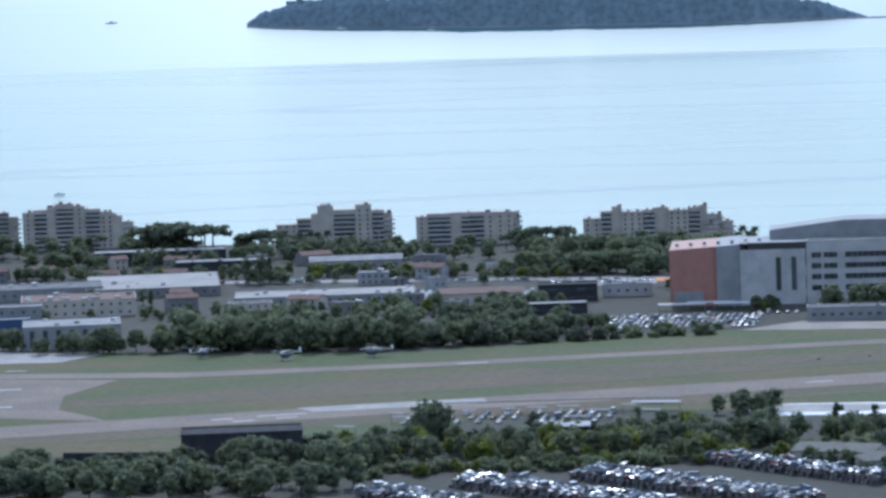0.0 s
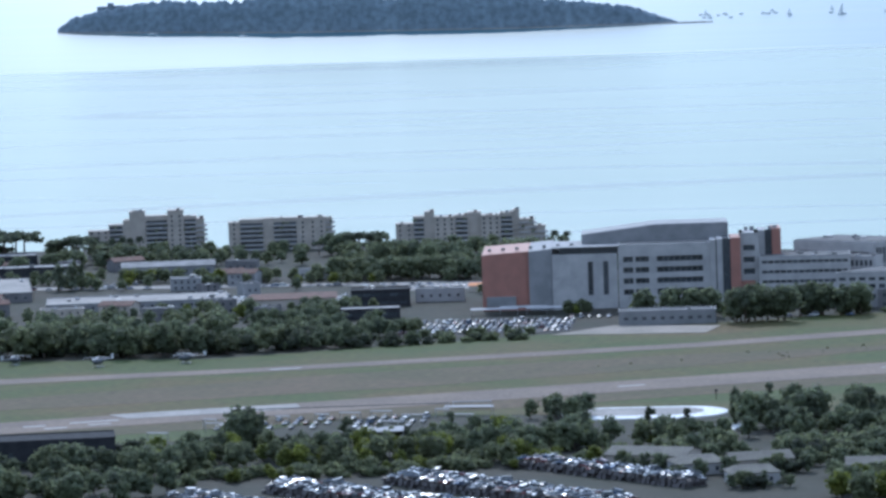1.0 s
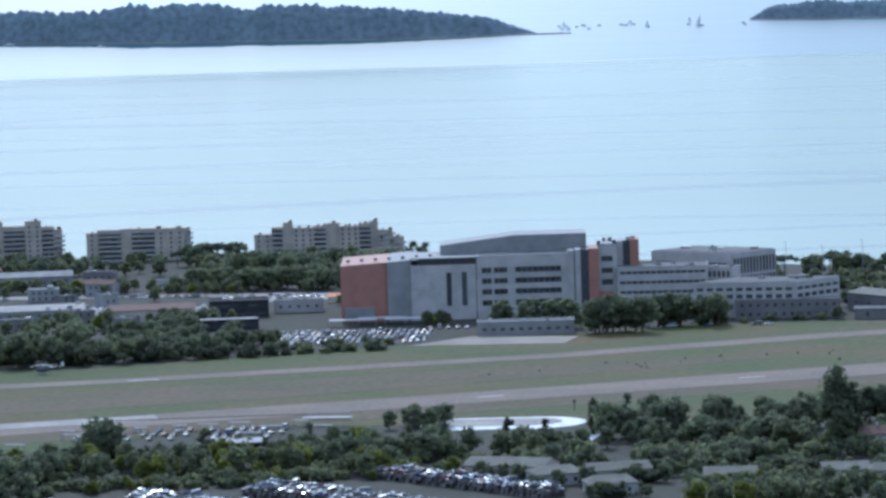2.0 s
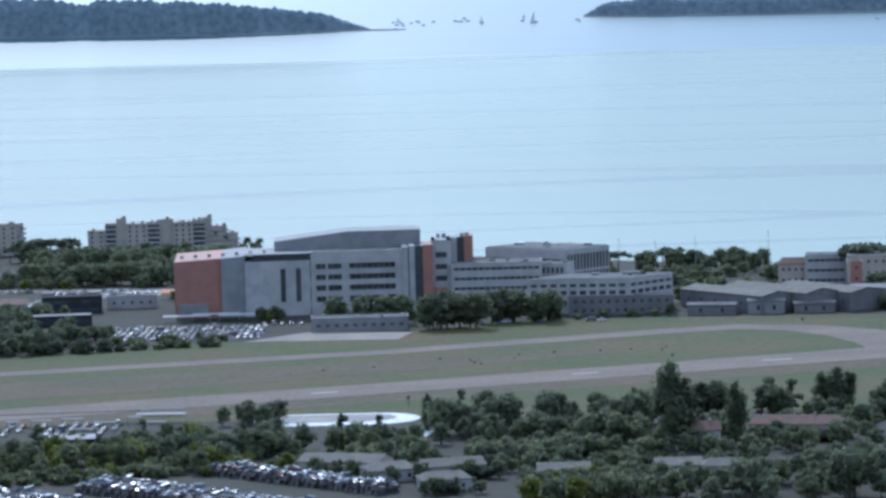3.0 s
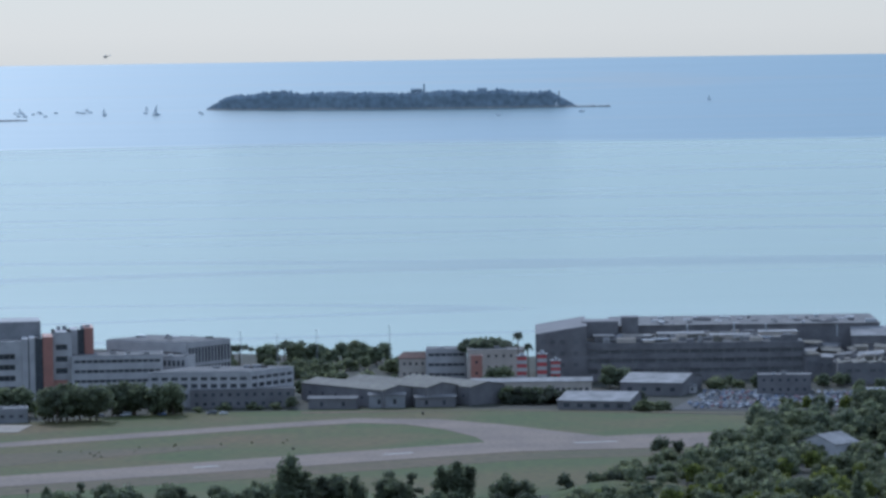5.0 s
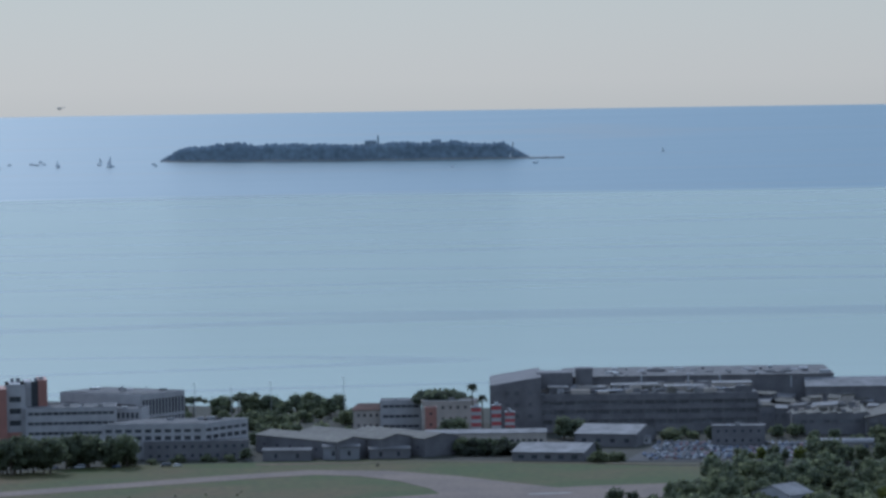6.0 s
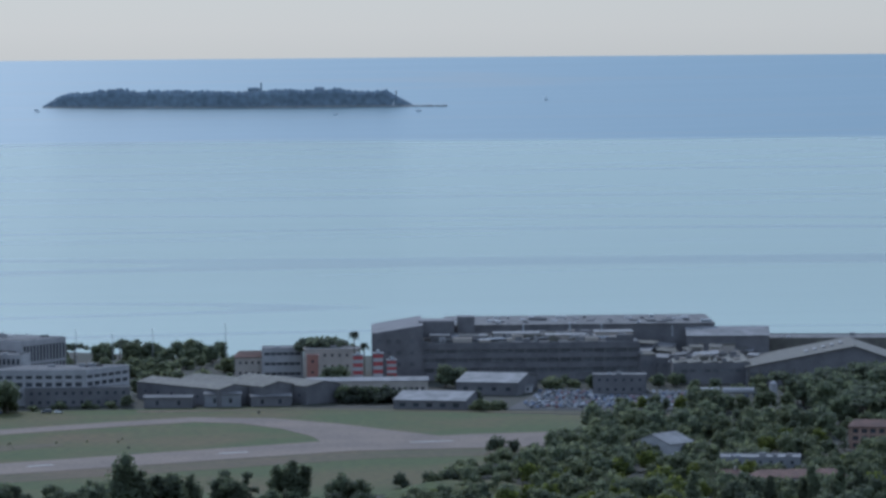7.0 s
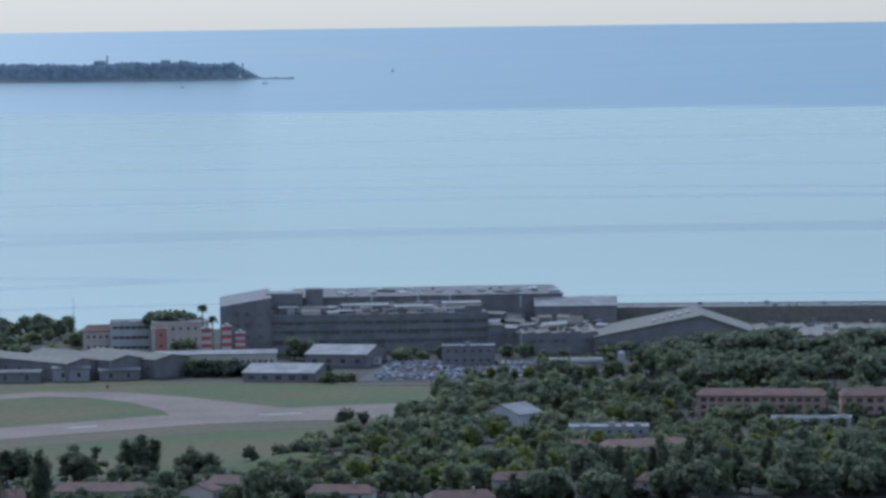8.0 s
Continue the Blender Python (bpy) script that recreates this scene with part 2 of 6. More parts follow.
def prism(bm, outline, z0, z1):
    """A solid over a flat outline of (x, y), counter-clockwise."""
    lo = [bm.verts.new((x, y, z0)) for x, y in outline]
    hi = [bm.verts.new((x, y, z1)) for x, y in outline]
    bm.faces.new(hi)
    bm.faces.new(lo[::-1])
    k = len(outline)
    for i in range(k):
        bm.faces.new((lo[i], lo[(i + 1) % k], hi[(i + 1) % k], hi[i]))


def empty(name, m, label, category, group="", kind=""):
    o = new(name)
    o.empty_display_size = 0.5
    o.matrix_world = m
    return tagged(o, label, category, group, kind)


def tube(bm, a, b, r0, r1, sides=7):
    a, b = Vector(a), Vector(b)
    q = (b - a).to_track_quat("Z", "Y")
    rings = []
    for c, r in ((a, r0), (b, r1)):
        rings.append([bm.verts.new(c + q @ Vector((r * math.cos(k * math.tau / sides), r * math.sin(k * math.tau / sides), 0))) for k in range(sides)])
    for k in range(sides):
        bm.faces.new((rings[0][k], rings[0][(k + 1) % sides], rings[1][(k + 1) % sides], rings[1][k]))
    bm.faces.new(rings[0][::-1])
    bm.faces.new(rings[1])


def slab(name, outline, z0, z1, mat, label, category, kind="structure"):
    bm = bmesh.new()
    prism(bm, outline, z0, z1)
    return tagged(ob_from(name, bm, mat), label, category, "", kind)


def strip(name, line, half, z0, z1, mat, label, category):
    """A paved strip along a line of (x, y), half metres to either side."""
    left, right = [], []
    for i, p in enumerate(line):
        a, b = Vector(line[max(i - 1, 0)]), Vector(line[min(i + 1, len(line) - 1)])
        d = (b - a).normalized()
        s = Vector((-d.y, d.x)) * (half[i] if isinstance(half, (list, tuple)) else half)
        left.append(tuple(Vector(p) + s))
        right.append(tuple(Vector(p) - s))
    return slab(name, right + left[::-1], z0, z1, mat, label, category)


# ---- ground, sea, airfield ----
LAND = 4.0


def coast(x):
    bend = max(0.0, min(1.0, (x + 180) / 300))
    return 2462 - 0.1 * (min(x, -180) + 180) - 215 * bend - 0.05 * max(0.0, x - 120) + 3 * math.sin(x / 40)


def build_ground():
    bm = bmesh.new()
    xs = [-4200, -2500, -1600] + [-1100 + 40 * i for i in range(56)] + [1600, 2500, 4200]
    ys = [-1200, -600, -100, 0, 60, 200, 400, 600, 800, 900, 960, 1020, 1100, 1300, 1600, 2000]
    rows = []
    for x in xs:
        c = coast(max(-1100, min(1140, x)))
        col = []
        for y in ys + [c - 12, c - 4, c, c + 12]:
            hill = max(0.0, min(1.0, (1000 - y) / 1000))
            z = LAND + (184.0 - 0.004 * abs(x)) * hill if y > 0 else LAND + 184.0 - 0.004 * abs(x)
            if y < 1000:
                z += -1.2 * math.sin(hill * math.pi) * 10
            if y >= c:
                z = 1.5 if y == c else -2.0
            col.append(bm.verts.new((x, y, z)))
        rows.append(col)
    for a, b in zip(rows, rows[1:]):
        for i in range(len(a) - 1):
            bm.faces.new((a[i], b[i], b[i + 1], a[i + 1]))
    return tagged(ob_from("ground", bm, "earth"), "brown earth and scrub of the coastal plain", "ground", "", "structure")


def sea_height(r):
    """The sea bends up towards its horizon, which lies within the distance that is drawn."""
    s = max(0.0, (r - 2600) / 2340)
    return 153.6 * s ** 1.25


def sea_range(dip):
    """How far out the sea lies so many degrees below level."""
    lo, hi = 2600.0, 4940.0
    for k in range(40):
        mid = (lo + hi) / 2
        if (EYE - sea_height(mid)) / mid > math.tan(radians(dip)):
            lo = mid
        else:
            hi = mid
    return lo


SEA_EDGE = sea_range(1.62)


def build_sea():
    bm = bmesh.new()
    rs = [2100, 2300, 2500, 2600] + [2600 + 2340 * (i / 40) for i in range(1, 41)]
    rows = []
    for k in range(73):
        a = radians(-90 + 180 * k / 72)
        rows.append([bm.verts.new((r * math.sin(a), r * math.cos(a), sea_height(r))) for r in rs])
    for a, b in zip(rows, rows[1:]):
        for i in range(len(a) - 1):
            bm.faces.new((a[i], b[i], b[i + 1], a[i + 1]))
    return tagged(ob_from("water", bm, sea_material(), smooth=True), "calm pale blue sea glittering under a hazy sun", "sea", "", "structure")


build_ground()
build_sea()
slab("grass", [(-560, 1405), (-329, 1445), (-265, 1485), (-189, 1560), (-60, 1545), (110, 1545), (165, 1570), (222, 1700), (262, 1770), (330, 1865), (284, 1868), (137, 1940), (4, 1942), (-142, 1872), (-292, 1795), (-390, 1803), (-560, 1850)],
     LAND - 0.5, LAND + 0.10, "grass", "mown airfield grass, green with dry yellow patches", "grass")
strip("runway", [(-600, 1437), (-406, 1515), (-62, 1658), (150, 1750), (222, 1762), (300, 1772)], [19, 19, 19, 22, 30, 26], LAND - 0.4, LAND + 0.24, "asphalt", "worn grey asphalt runway between strips of grass", "runway")
strip("taxiway", [(-560, 1730), (-374, 1716), (-263, 1742), (-68, 1807), (60, 1870), (95, 1884), (125, 1872), (148, 1842), (165, 1805), (176, 1775)], [10, 11, 9, 10, 11, 12, 14, 17, 22, 30], LAND - 0.4, LAND + 0.20, "asphalt", "grey asphalt taxiway that curves into the runway", "taxiway")

# ---- buildings ----
FOOT = []   # footprints, kept clear of trees


def facing(x, y, extra=0.0, z=LAND):
    """A pose on the ground whose front (-y) looks towards the hill."""
    return pose(x, y, z, 0, 0, -math.degrees(math.atan2(x, y)) + extra)


def shared(name, data, mat, parent, loc, label=""):
    o = new(name, data)
    if not data.materials:
        data.materials.append(M[mat])
    o.parent, o.location = parent, loc
    if label:
        o["label"] = label
    return o


def mesh_of(bm, name, *mats):
    me = bpy.data.meshes.new(name)
    bm.to_mesh(me)
    bm.free()
    for k in mats:
        me.materials.append(M[k])
    return me


def gable_roof(bm, x0, x1, y0, y1, z, rise, eave=0.5, hip=0.0):
    """A pitched roof with its ridge along x, eaves overhanging, 0.25 thick."""
    x0, x1, y0, y1, ym = x0 - eave, x1 + eave, y0 - eave, y1 + eave, (y0 + y1) / 2
    for dz, order in ((0.25, 1), (0.0, -1)):
        a = [bm.verts.new((x, y, zz + dz)) for x, y, zz in ((x0, y0, z), (x1, y0, z), (x1 - hip, ym, z + rise), (x0 + hip, ym, z + rise), (x0, y1, z), (x1, y1, z))]
        for f in ((0, 1, 2, 3), (5, 4, 3, 2)) + (((0, 3, 4), (1, 5, 2)) if hip else ()):
            bm.faces.new([a[i] for i in f][::order])
        if dz:
            top = a
        else:
            for i, k in ((0, 1), (5, 4)) + (((1, 5), (4, 0)) if hip else ((1, 2), (2, 5), (4, 3), (3, 0))):
                bm.faces.new((a[i], a[k], top[k], top[i]))


def house(name, label, category, m, w, d, h, wall, roof="flat", roofmat="gravelroof", storeys=2, bays=4, win=(1.3, 1.4), rise=2.5, hip=0.0, band=False,
          clutter=0, glass="glass", margin=1.2, sides=True, base=0.0, seed=1, chimney=False, group=""):
    """A building with a recessed window in every bay of its front and sides, and its roof."""
    rnd = random.Random(seed)
    e = empty(name, m, label, category, group)
    FOOT.append((m.inverted(), w / 2 + 2.5, d))
    t = 0.4
    bm = bmesh.new()
    box(bm, -w / 2 + t, w / 2 - t, t, d, 0, h)
    sh = (h - base) / max(storeys, 1)
    ww, wh = win
    pitch = (w - 2 * margin) / max(bays, 1)
    if band:
        ww = pitch - 0.35
    xs = [-w / 2 + margin + pitch * (i + 0.5) for i in range(bays)]
    lo = [base + sh * s + (sh - wh) * 0.5 for s in range(storeys)]
    # bands of wall between the storeys, piers between the windows
    z = 0.0
    for a in lo:
        box(bm, -w / 2, w / 2, 0, t, z, a)
        edge = -w / 2
        for x in xs:
            box(bm, edge, x - ww / 2, 0, t, a, a + wh)
            edge = x + ww / 2
        box(bm, edge, w / 2, 0, t, a, a + wh)
        z = a + wh
    box(bm, -w / 2, w / 2, 0, t, z, h)
    box(bm, -w / 2, -w / 2 + t, t, d, 0, h)
    box(bm, w / 2 - t, w / 2, t, d, 0, h)
    part("wall", bm, wall, e)
    if bays and storeys:
        pane = mesh_of(boxed(-ww / 2, ww / 2, 0, 0.08, 0, wh), "window", glass)
        for a in lo:
            for x in xs:
                shared("window", pane, glass, e, (x, t - 0.2, a))
    if roof == "flat":
        bm = bmesh.new()
        box(bm, -w / 2 + 0.35, w / 2 - 0.35, 0.35, d - 0.35, h + 0.01, h + 0.12)
        part("roof", bm, roofmat, e)
        bm = bmesh.new()
        for a in ((-w / 2 - 0.1, w / 2 + 0.1, -0.1, 0.3), (-w / 2 - 0.1, w / 2 + 0.1, d - 0.3, d + 0.1), (-w / 2 - 0.1, -w / 2 + 0.3, 0.3, d - 0.3), (w / 2 - 0.3, w / 2 + 0.1, 0.3, d - 0.3)):
            box(bm, *a, h + 0.005, h + 0.55)
        part("parapet", bm, wall, e)
        for i in range(clutter):
            x, y, s = rnd.uniform(-w / 2 + 2, w / 2 - 2), rnd.uniform(1.5, max(2.0, d - 3)), rnd.uniform(0.7, 1.6)
            bm = boxed(x - s, x + s, y - s * 0.7, y + s * 0.7, h + 0.12, h + 0.12 + s * rnd.uniform(0.6, 1.3))
            bmesh.ops.bevel(bm, geom=bm.edges[:], offset=0.08, segments=1)
            part("roof_unit", bm, rnd.choice(("metal", "white", "metalroof")), e)
    else:
        bm = bmesh.new()
        gable_roof(bm, -w / 2, w / 2, 0, d, h + 0.02, rise, 0.5, hip)
        part("roof", bm, roofmat, e)
        if not hip:
            for x in (-w / 2, w / 2 - 0.3):
                bm = bmesh.new()
                v = [bm.verts.new((x + dx, y, zz)) for dx in (0, 0.3) for y, zz in ((0.02, h), (d - 0.02, h), (d / 2, h + rise - 0.05))]
                for f in ((0, 2, 1), (3, 4, 5), (0, 1, 4, 3), (1, 2, 5, 4), (2, 0, 3, 5)):
                    bm.faces.new([v[i] for i in f])
                part("gable", bm, wall, e)
        if chimney:
            bm = boxed(w * 0.2 - 0.4, w * 0.2 + 0.4, d / 2 - 0.4, d / 2 + 0.4, h + rise - 0.6, h + rise + 1.1)
            box(bm, w * 0.2 - 0.5, w * 0.2 + 0.5, d / 2 - 0.5, d / 2 + 0.5, h + rise + 1.1, h + rise + 1.25)
            part("chimney", bm, wall, e)
    return e


def apartments(label, m, steps, storey=2.95, wall="render", seed=1):
    """A stepped block of flats: (x0, x1, height, set back, kind) for each bay; balconies on the open bays, small windows on the others."""
    rnd = random.Random(seed)
    e = empty("apartment_building", m, label, "apartment building", "blocks of flats by the sea")
    for x0, x1, h, back, kind in steps:
        w = x1 - x0
        n = max(1, int(h / storey))
        part("wall", boxed(x0, x1, back, back + 14, 0, h), wall, e)
        bm = boxed(x0 - 0.25, x1 + 0.25, back - 0.3, back + 14.2, h + 0.01, h + 0.35)
        part("roof", bm, wall, e)
        if kind == "balcony":
            slab_me = mesh_of(boxed(x0 + 0.2, x1 - 0.2, -1.7, 0, 0, 0.22), "balcony", "white")
            rail_me = mesh_of(boxed(x0 + 0.2, x1 - 0.2, -1.7, -1.55, 0.22, 1.05), "parapet", "white")
            pane = mesh_of(boxed(x0 + 0.5, x1 - 0.5, -0.1, 0, 0, 2.1), "window", "glass")
            for s in range(n):
                b = shared("balcony", slab_me, "white", e, (0, back, s * storey + 0.6))
                shared("parapet", rail_me, "white", b, (0, 0, 0))
                shared("window", pane, "glass", e, (0, back - 0.02, s * storey + 0.85))
        elif kind == "windows":
            k = max(1, int(w / 4))
            pane = mesh_of(boxed(-0.6, 0.6, -0.05, 0.1, 0, 1.4), "window", "glass")
            sill = mesh_of(boxed(-0.75, 0.75, -0.2, 0.0, -0.12, 0), "sill", "white")
            for s in range(n):
                for i in range(k):
                    x = x0 + (i + 0.5) * w / k
                    p = shared("window", pane, "glass", e, (x, back - 0.02, s * storey + 1.5))
                    shared("sill", sill, "white", p, (0, 0, 0))
        elif kind == "fins":       # terraces that run round the end of the block
            me = mesh_of(boxed(x0 - 0.5, x1 + 1.8, -1.2, 9, 0, 0.9), "terrace", "white")
            for s in range(n):
                shared("terrace", me, "white", e, (0, back, s * storey + 1.2))
        for k in range(rnd.randint(0, 3)):
            x, s = rnd.uniform(x0 + 1, x1 - 1), rnd.uniform(0.4, 1.2)
            part("roof_unit", boxed(x - s, x + s, back + 2, back + 4 + s, h + 0.36, h + 0.7 + s * rnd.uniform(0.5, 1.2)), rnd.choice((wall, "grey", "tile")), e)
        if kind in ("fins", "balcony") and h > 12:
            for k in range(3):                     # planted tubs on the terraces
                x, z = rnd.uniform(x0 + 0.6, x1 - 0.6), 1.2 + storey * rnd.randrange(1, n) + 1.05
                bm = bmesh.new()
                bmesh.ops.create_icosphere(bm, subdivisions=2, radius=rnd.uniform(0.6, 1.0), matrix=Matrix.Translation((x, back - 1.0, z + 0.2)))
                for v in bm.verts:
                    v.co += v.normal * rnd.uniform(-0.25, 0.3)
                part("planting", bm, "olive", e, "leafy planting on a terrace")
    return e


apartments("cream concrete block of flats with two stair towers by the sea", facing(-432, 2447),
           [(-40, -27, 15, 2, "windows"), (-27, -18, 18.5, 1, "balcony"), (-14, -4, 26.3, 0, "plain"), (-18, -14, 21, 1, "plain"), (-4, 10, 23.2, 1, "balcony"), (10, 20, 26.3, 0, "windows"), (20, 28, 22.3, 1, "balcony"), (28, 33, 20.5, 2, "fins")], seed=2)
apartments("white block of flats with long balcony bands by the sea", facing(-349, 2446),
           [(-34, -27, 18, 2, "windows"), (-27, -12, 19.7, 0, "balcony"), (-12, -6, 20, 1, "plain"), (-6, 9, 20, 0, "balcony"), (9, 16, 19.6, 0, "windows"), (16, 27, 19.6, 1, "windows"), (27, 31, 18.6, 2, "fins")], seed=3)
apartments("cream stepped block of flats with roof terraces by the sea", facing(-229, 2440),
           [(-48, -37, 14.8, 1, "windows"), (-37, -30, 19, 1, "balcony"), (-30, -24, 21.7, 2, "plain"), (-24, -11, 18.5, 0, "windows"), (-11, -3, 19.2, 1, "balcony"), (-3, 5, 20.6, 2, "plain"), (5, 17, 18.6, 0, "windows"), (17, 25, 19.8, 1, "balcony"), (25, 29, 21.2, 2, "plain"), (29, 38, 15.5, 1, "fins"), (38, 45, 11, 2, "fins")], seed=4)
apartments("hazy cream block of flats with planted roof terraces", facing(-610, 2478),
           [(-34, -27, 24.5, 2, "windows"), (-27, -18, 26.0, 1, "balcony"), (-18, -13, 27.5, 1, "plain"), (-13, -1, 29.4, 0, "balcony"), (-1, 6, 27.6, 1, "windows"), (6, 16, 25.5, 0, "balcony"), (16, 24, 23.4, 1, "windows"), (24, 30, 20.5, 1, "plain"), (30, 37, 16.5, 2, "fins")], seed=5)
apartments("hazy grey block of flats half hidden by its neighbour", facing(-668, 2484),
           [(-30, -8, 25, 1, "balcony"), (-8, 4, 23.5, 0, "windows"), (4, 12, 24.2, 1, "balcony"), (12, 18, 21, 2, "fins")], seed=6)


FOOT.append((facing(-115, 2004).inverted(), 90, 60))
FOOT.append((facing(300, 2062, 3.0).inverted(), 104, 110))


def office():
    """The long grey and orange office building: a red wing, a blind wall with two slots, a banded facade, two towers."""
    e = empty("office_building", facing(-115, 2004), "grey and orange office building with banded windows", "office building")
    # red wing and the grey blind wall, as wedges whose roof rises to the right
    def wedge(name, x0, x1, y0, y1, za, zb, mat, label=""):
        bm = bmesh.new()
        v = box(bm, x0, x1, y0, y1, 0, za)
        for k in v:
            if k.co.z > 0.1 and k.co.x > (x0 + x1) / 2:
                k.co.z = zb
        return part(name, bm, mat, e, label)
    wedge("wing", -69, -45, 0, 60, 28.6, 30.0, "orange", "rust-red clad wing")
    wedge("corner_wall", -45, -33, -2, 60, 30.0, 31.0, "grey", "blue-grey corner wall")
    part("canopy", boxed(-67, -52, -1.2, 0, 2.2, 7.2), "grey", e)
    # blind wall with two tall slots left open
    for x0, x1, z0, z1 in ((-33, -15, 0, 28), (-12.4, -7.2, 0, 28), (-4.6, 0, 0, 28), (-15, -12.4, 0, 7), (-15, -12.4, 24, 28), (-7.2, -4.6, 0, 7), (-7.2, -4.6, 24, 28)):
        part("wall_panel", boxed(x0, x1, -3, -1.8, z0, z1), "white", e)
    part("wall", boxed(-33, 0, -1.79, 40, 0, 28), "grey", e, "pale grey blind wall")
    for x in (-13.7, -5.9):
        part("window", boxed(x - 1.3, x + 1.3, -2.3, -1.82, 7, 24), "glass", e)
    part("window", boxed(-29, 0.5, -2.6, 30, 28.02, 31.2), "glass", e, "dark ribbon of attic glazing")
    part("roof", boxed(-33, 1, -3.4, 40, 31.22, 31.7), "grey", e)
    # banded facade
    zs = [(0, 6.5), (9.3, 12.1), (14.9, 17.6), (20.4, 23.1), (25.9, 32.2)]
    for z0, z1 in zs:
        part("spandrel", boxed(0.5, 47, -3.2, -1.4, z0, z1), "white", e, "white facade band")
    for x0, x1 in ((0.5, 3), (8.0, 9.2), (16.0, 20.0), (43.5, 47)):
        part("pier", boxed(x0, x1, -3.15, -1.4, 6.5, 25.9), "white", e)
    part("wall", boxed(0.5, 47, -1.0, 40, 0, 32), "white", e)
    for z0, z1 in zip([z[1] for z in zs[:-1]], [z[0] for z in zs[1:]]):
        for k in range(14):
            x = 3 + 40.5 * k / 14
            part("window", boxed(x + 0.08, x + 40.5 / 14 - 0.08, -1.9, -1.42, z0, z1), "glass", e)
    part("roof", boxed(1.5, 46, 0, 39, 32.02, 32.4), "gravelroof", e)
    # set-back upper storeys with a sloping end
    bm = bmesh.new()
    v = box(bm, -18, 20, 14, 44, 31.72, 40.9)
    for k in v:
        if k.co.z > 33 and k.co.x < 0:
            k.co.z = 36.6
    part("upper_storey", bm, "grey", e, "grey set-back upper storey with a sloping roof")
    part("upper_storey", boxed(20, 57, 13.7, 44.2, 31.72, 40.9), "grey", e, "grey set-back upper storey")
    # slot, dark glass, orange pier
    part("wall", boxed(47, 50, -4.0, 30, 0, 33.4), "white", e)
    part("wall", boxed(50.6, 53.4, -4.2, 30, 0, 33.8), "white", e)
    part("window", boxed(50, 50.6, -3.4, 20, 0, 33), "glass", e)
    part("window", boxed(53.4, 57.5, -3.6, 20, 0, 33.8), "glass", e, "tall dark glass strip")
    part("pier", boxed(57.5, 62.5, -4.6, 20, 0, 34.2), "orange", e, "orange clad pier")
    for z0, z1 in ((0, 4), (12, 15.2), (18, 21.2), (24, 27.2), (30, 36.3)):
        part("spandrel", boxed(62.5, 72, -2, 20, z0, z1), "white", e)
    part("pier", boxed(69.8, 72, -2.1, 20, 0, 36.3), "white", e)
    part("pier", boxed(62.5, 64, -2.1, 20, 0, 36.3), "white", e)
    part("pier", boxed(62.6, 69.8, -2.2, -2, 4, 12), "orange", e)
    for z0, z1 in ((15.2, 18), (21.2, 24), (27.2, 30)):
        part("window", boxed(64, 69.8, -1.2, 19, z0, z1), "glass", e)
    part("wall", boxed(72, 75.4, 8, 30, 0, 36.6), "white", e)
    part("window", boxed(75.4, 79, 8.6, 30, 0, 36.8), "glass", e)
    part("pier", boxed(79, 83.6, 7.6, 32, 0, 37.4), "orange", e, "orange clad stair tower")
    for x, s in ((66, 0.9), (69, 1.1), (78, 0.8), (80.6, 1.3)):
        part("roof_unit", boxed(x - s, x + s, 12, 14, 36.3, 37.8 + s * 0.6), "grey", e)
    for x in range(-66, -20, 7):
        part("roof_unit", boxed(x, x + 1.8, 8, 10, 29.6 + (x + 69) * 0.04, 31.0 + (x + 69) * 0.04), "metalroof", e)
    return e


office()

house("laboratory", "white laboratory block with a curved corner", "laboratory", facing(-20, 2000), 46, 26, 24, "white", storeys=4, bays=14, band=True, win=(2, 1.5), clutter=6, seed=11, base=4)

def facade(e, a, b, h, bands, n, pier, wall, proud=0.5):
    """Wall bands, piers and windows along one face that runs from a to b, with its inside to the left."""
    a, b = Vector(a), Vector(b)
    w = (b - a).length
    m = pose(a.x, a.y, 0, 0, 0, math.degrees(math.atan2(b.y - a.y, b.x - a.x)))
    z = 0.0
    for lo, hi in list(bands) + [(h, h)]:
        part("spandrel", boxed(0, w, -proud, -0.002, z, lo), wall, e).matrix_local = m
        z = hi
    step = (w - pier) / max(n, 1)
    for lo, hi in bands:
        post = mesh_of(boxed(0, pier, -proud + 0.02, -0.002, lo + 0.002, hi - 0.002), "pier", wall)
        pane = mesh_of(boxed(pier + 0.02, step - 0.02, -0.2, -0.002, lo + 0.02, hi - 0.02), "window", "glass")
        for i in range(n + 1):
            shared("pier", post, wall, e, (0, 0, 0)).matrix_local = m @ pose(i * step, 0, 0)
            if i < n:
                shared("window", pane, "glass", e, (0, 0, 0)).matrix_local = m @ pose(i * step, 0, 0)


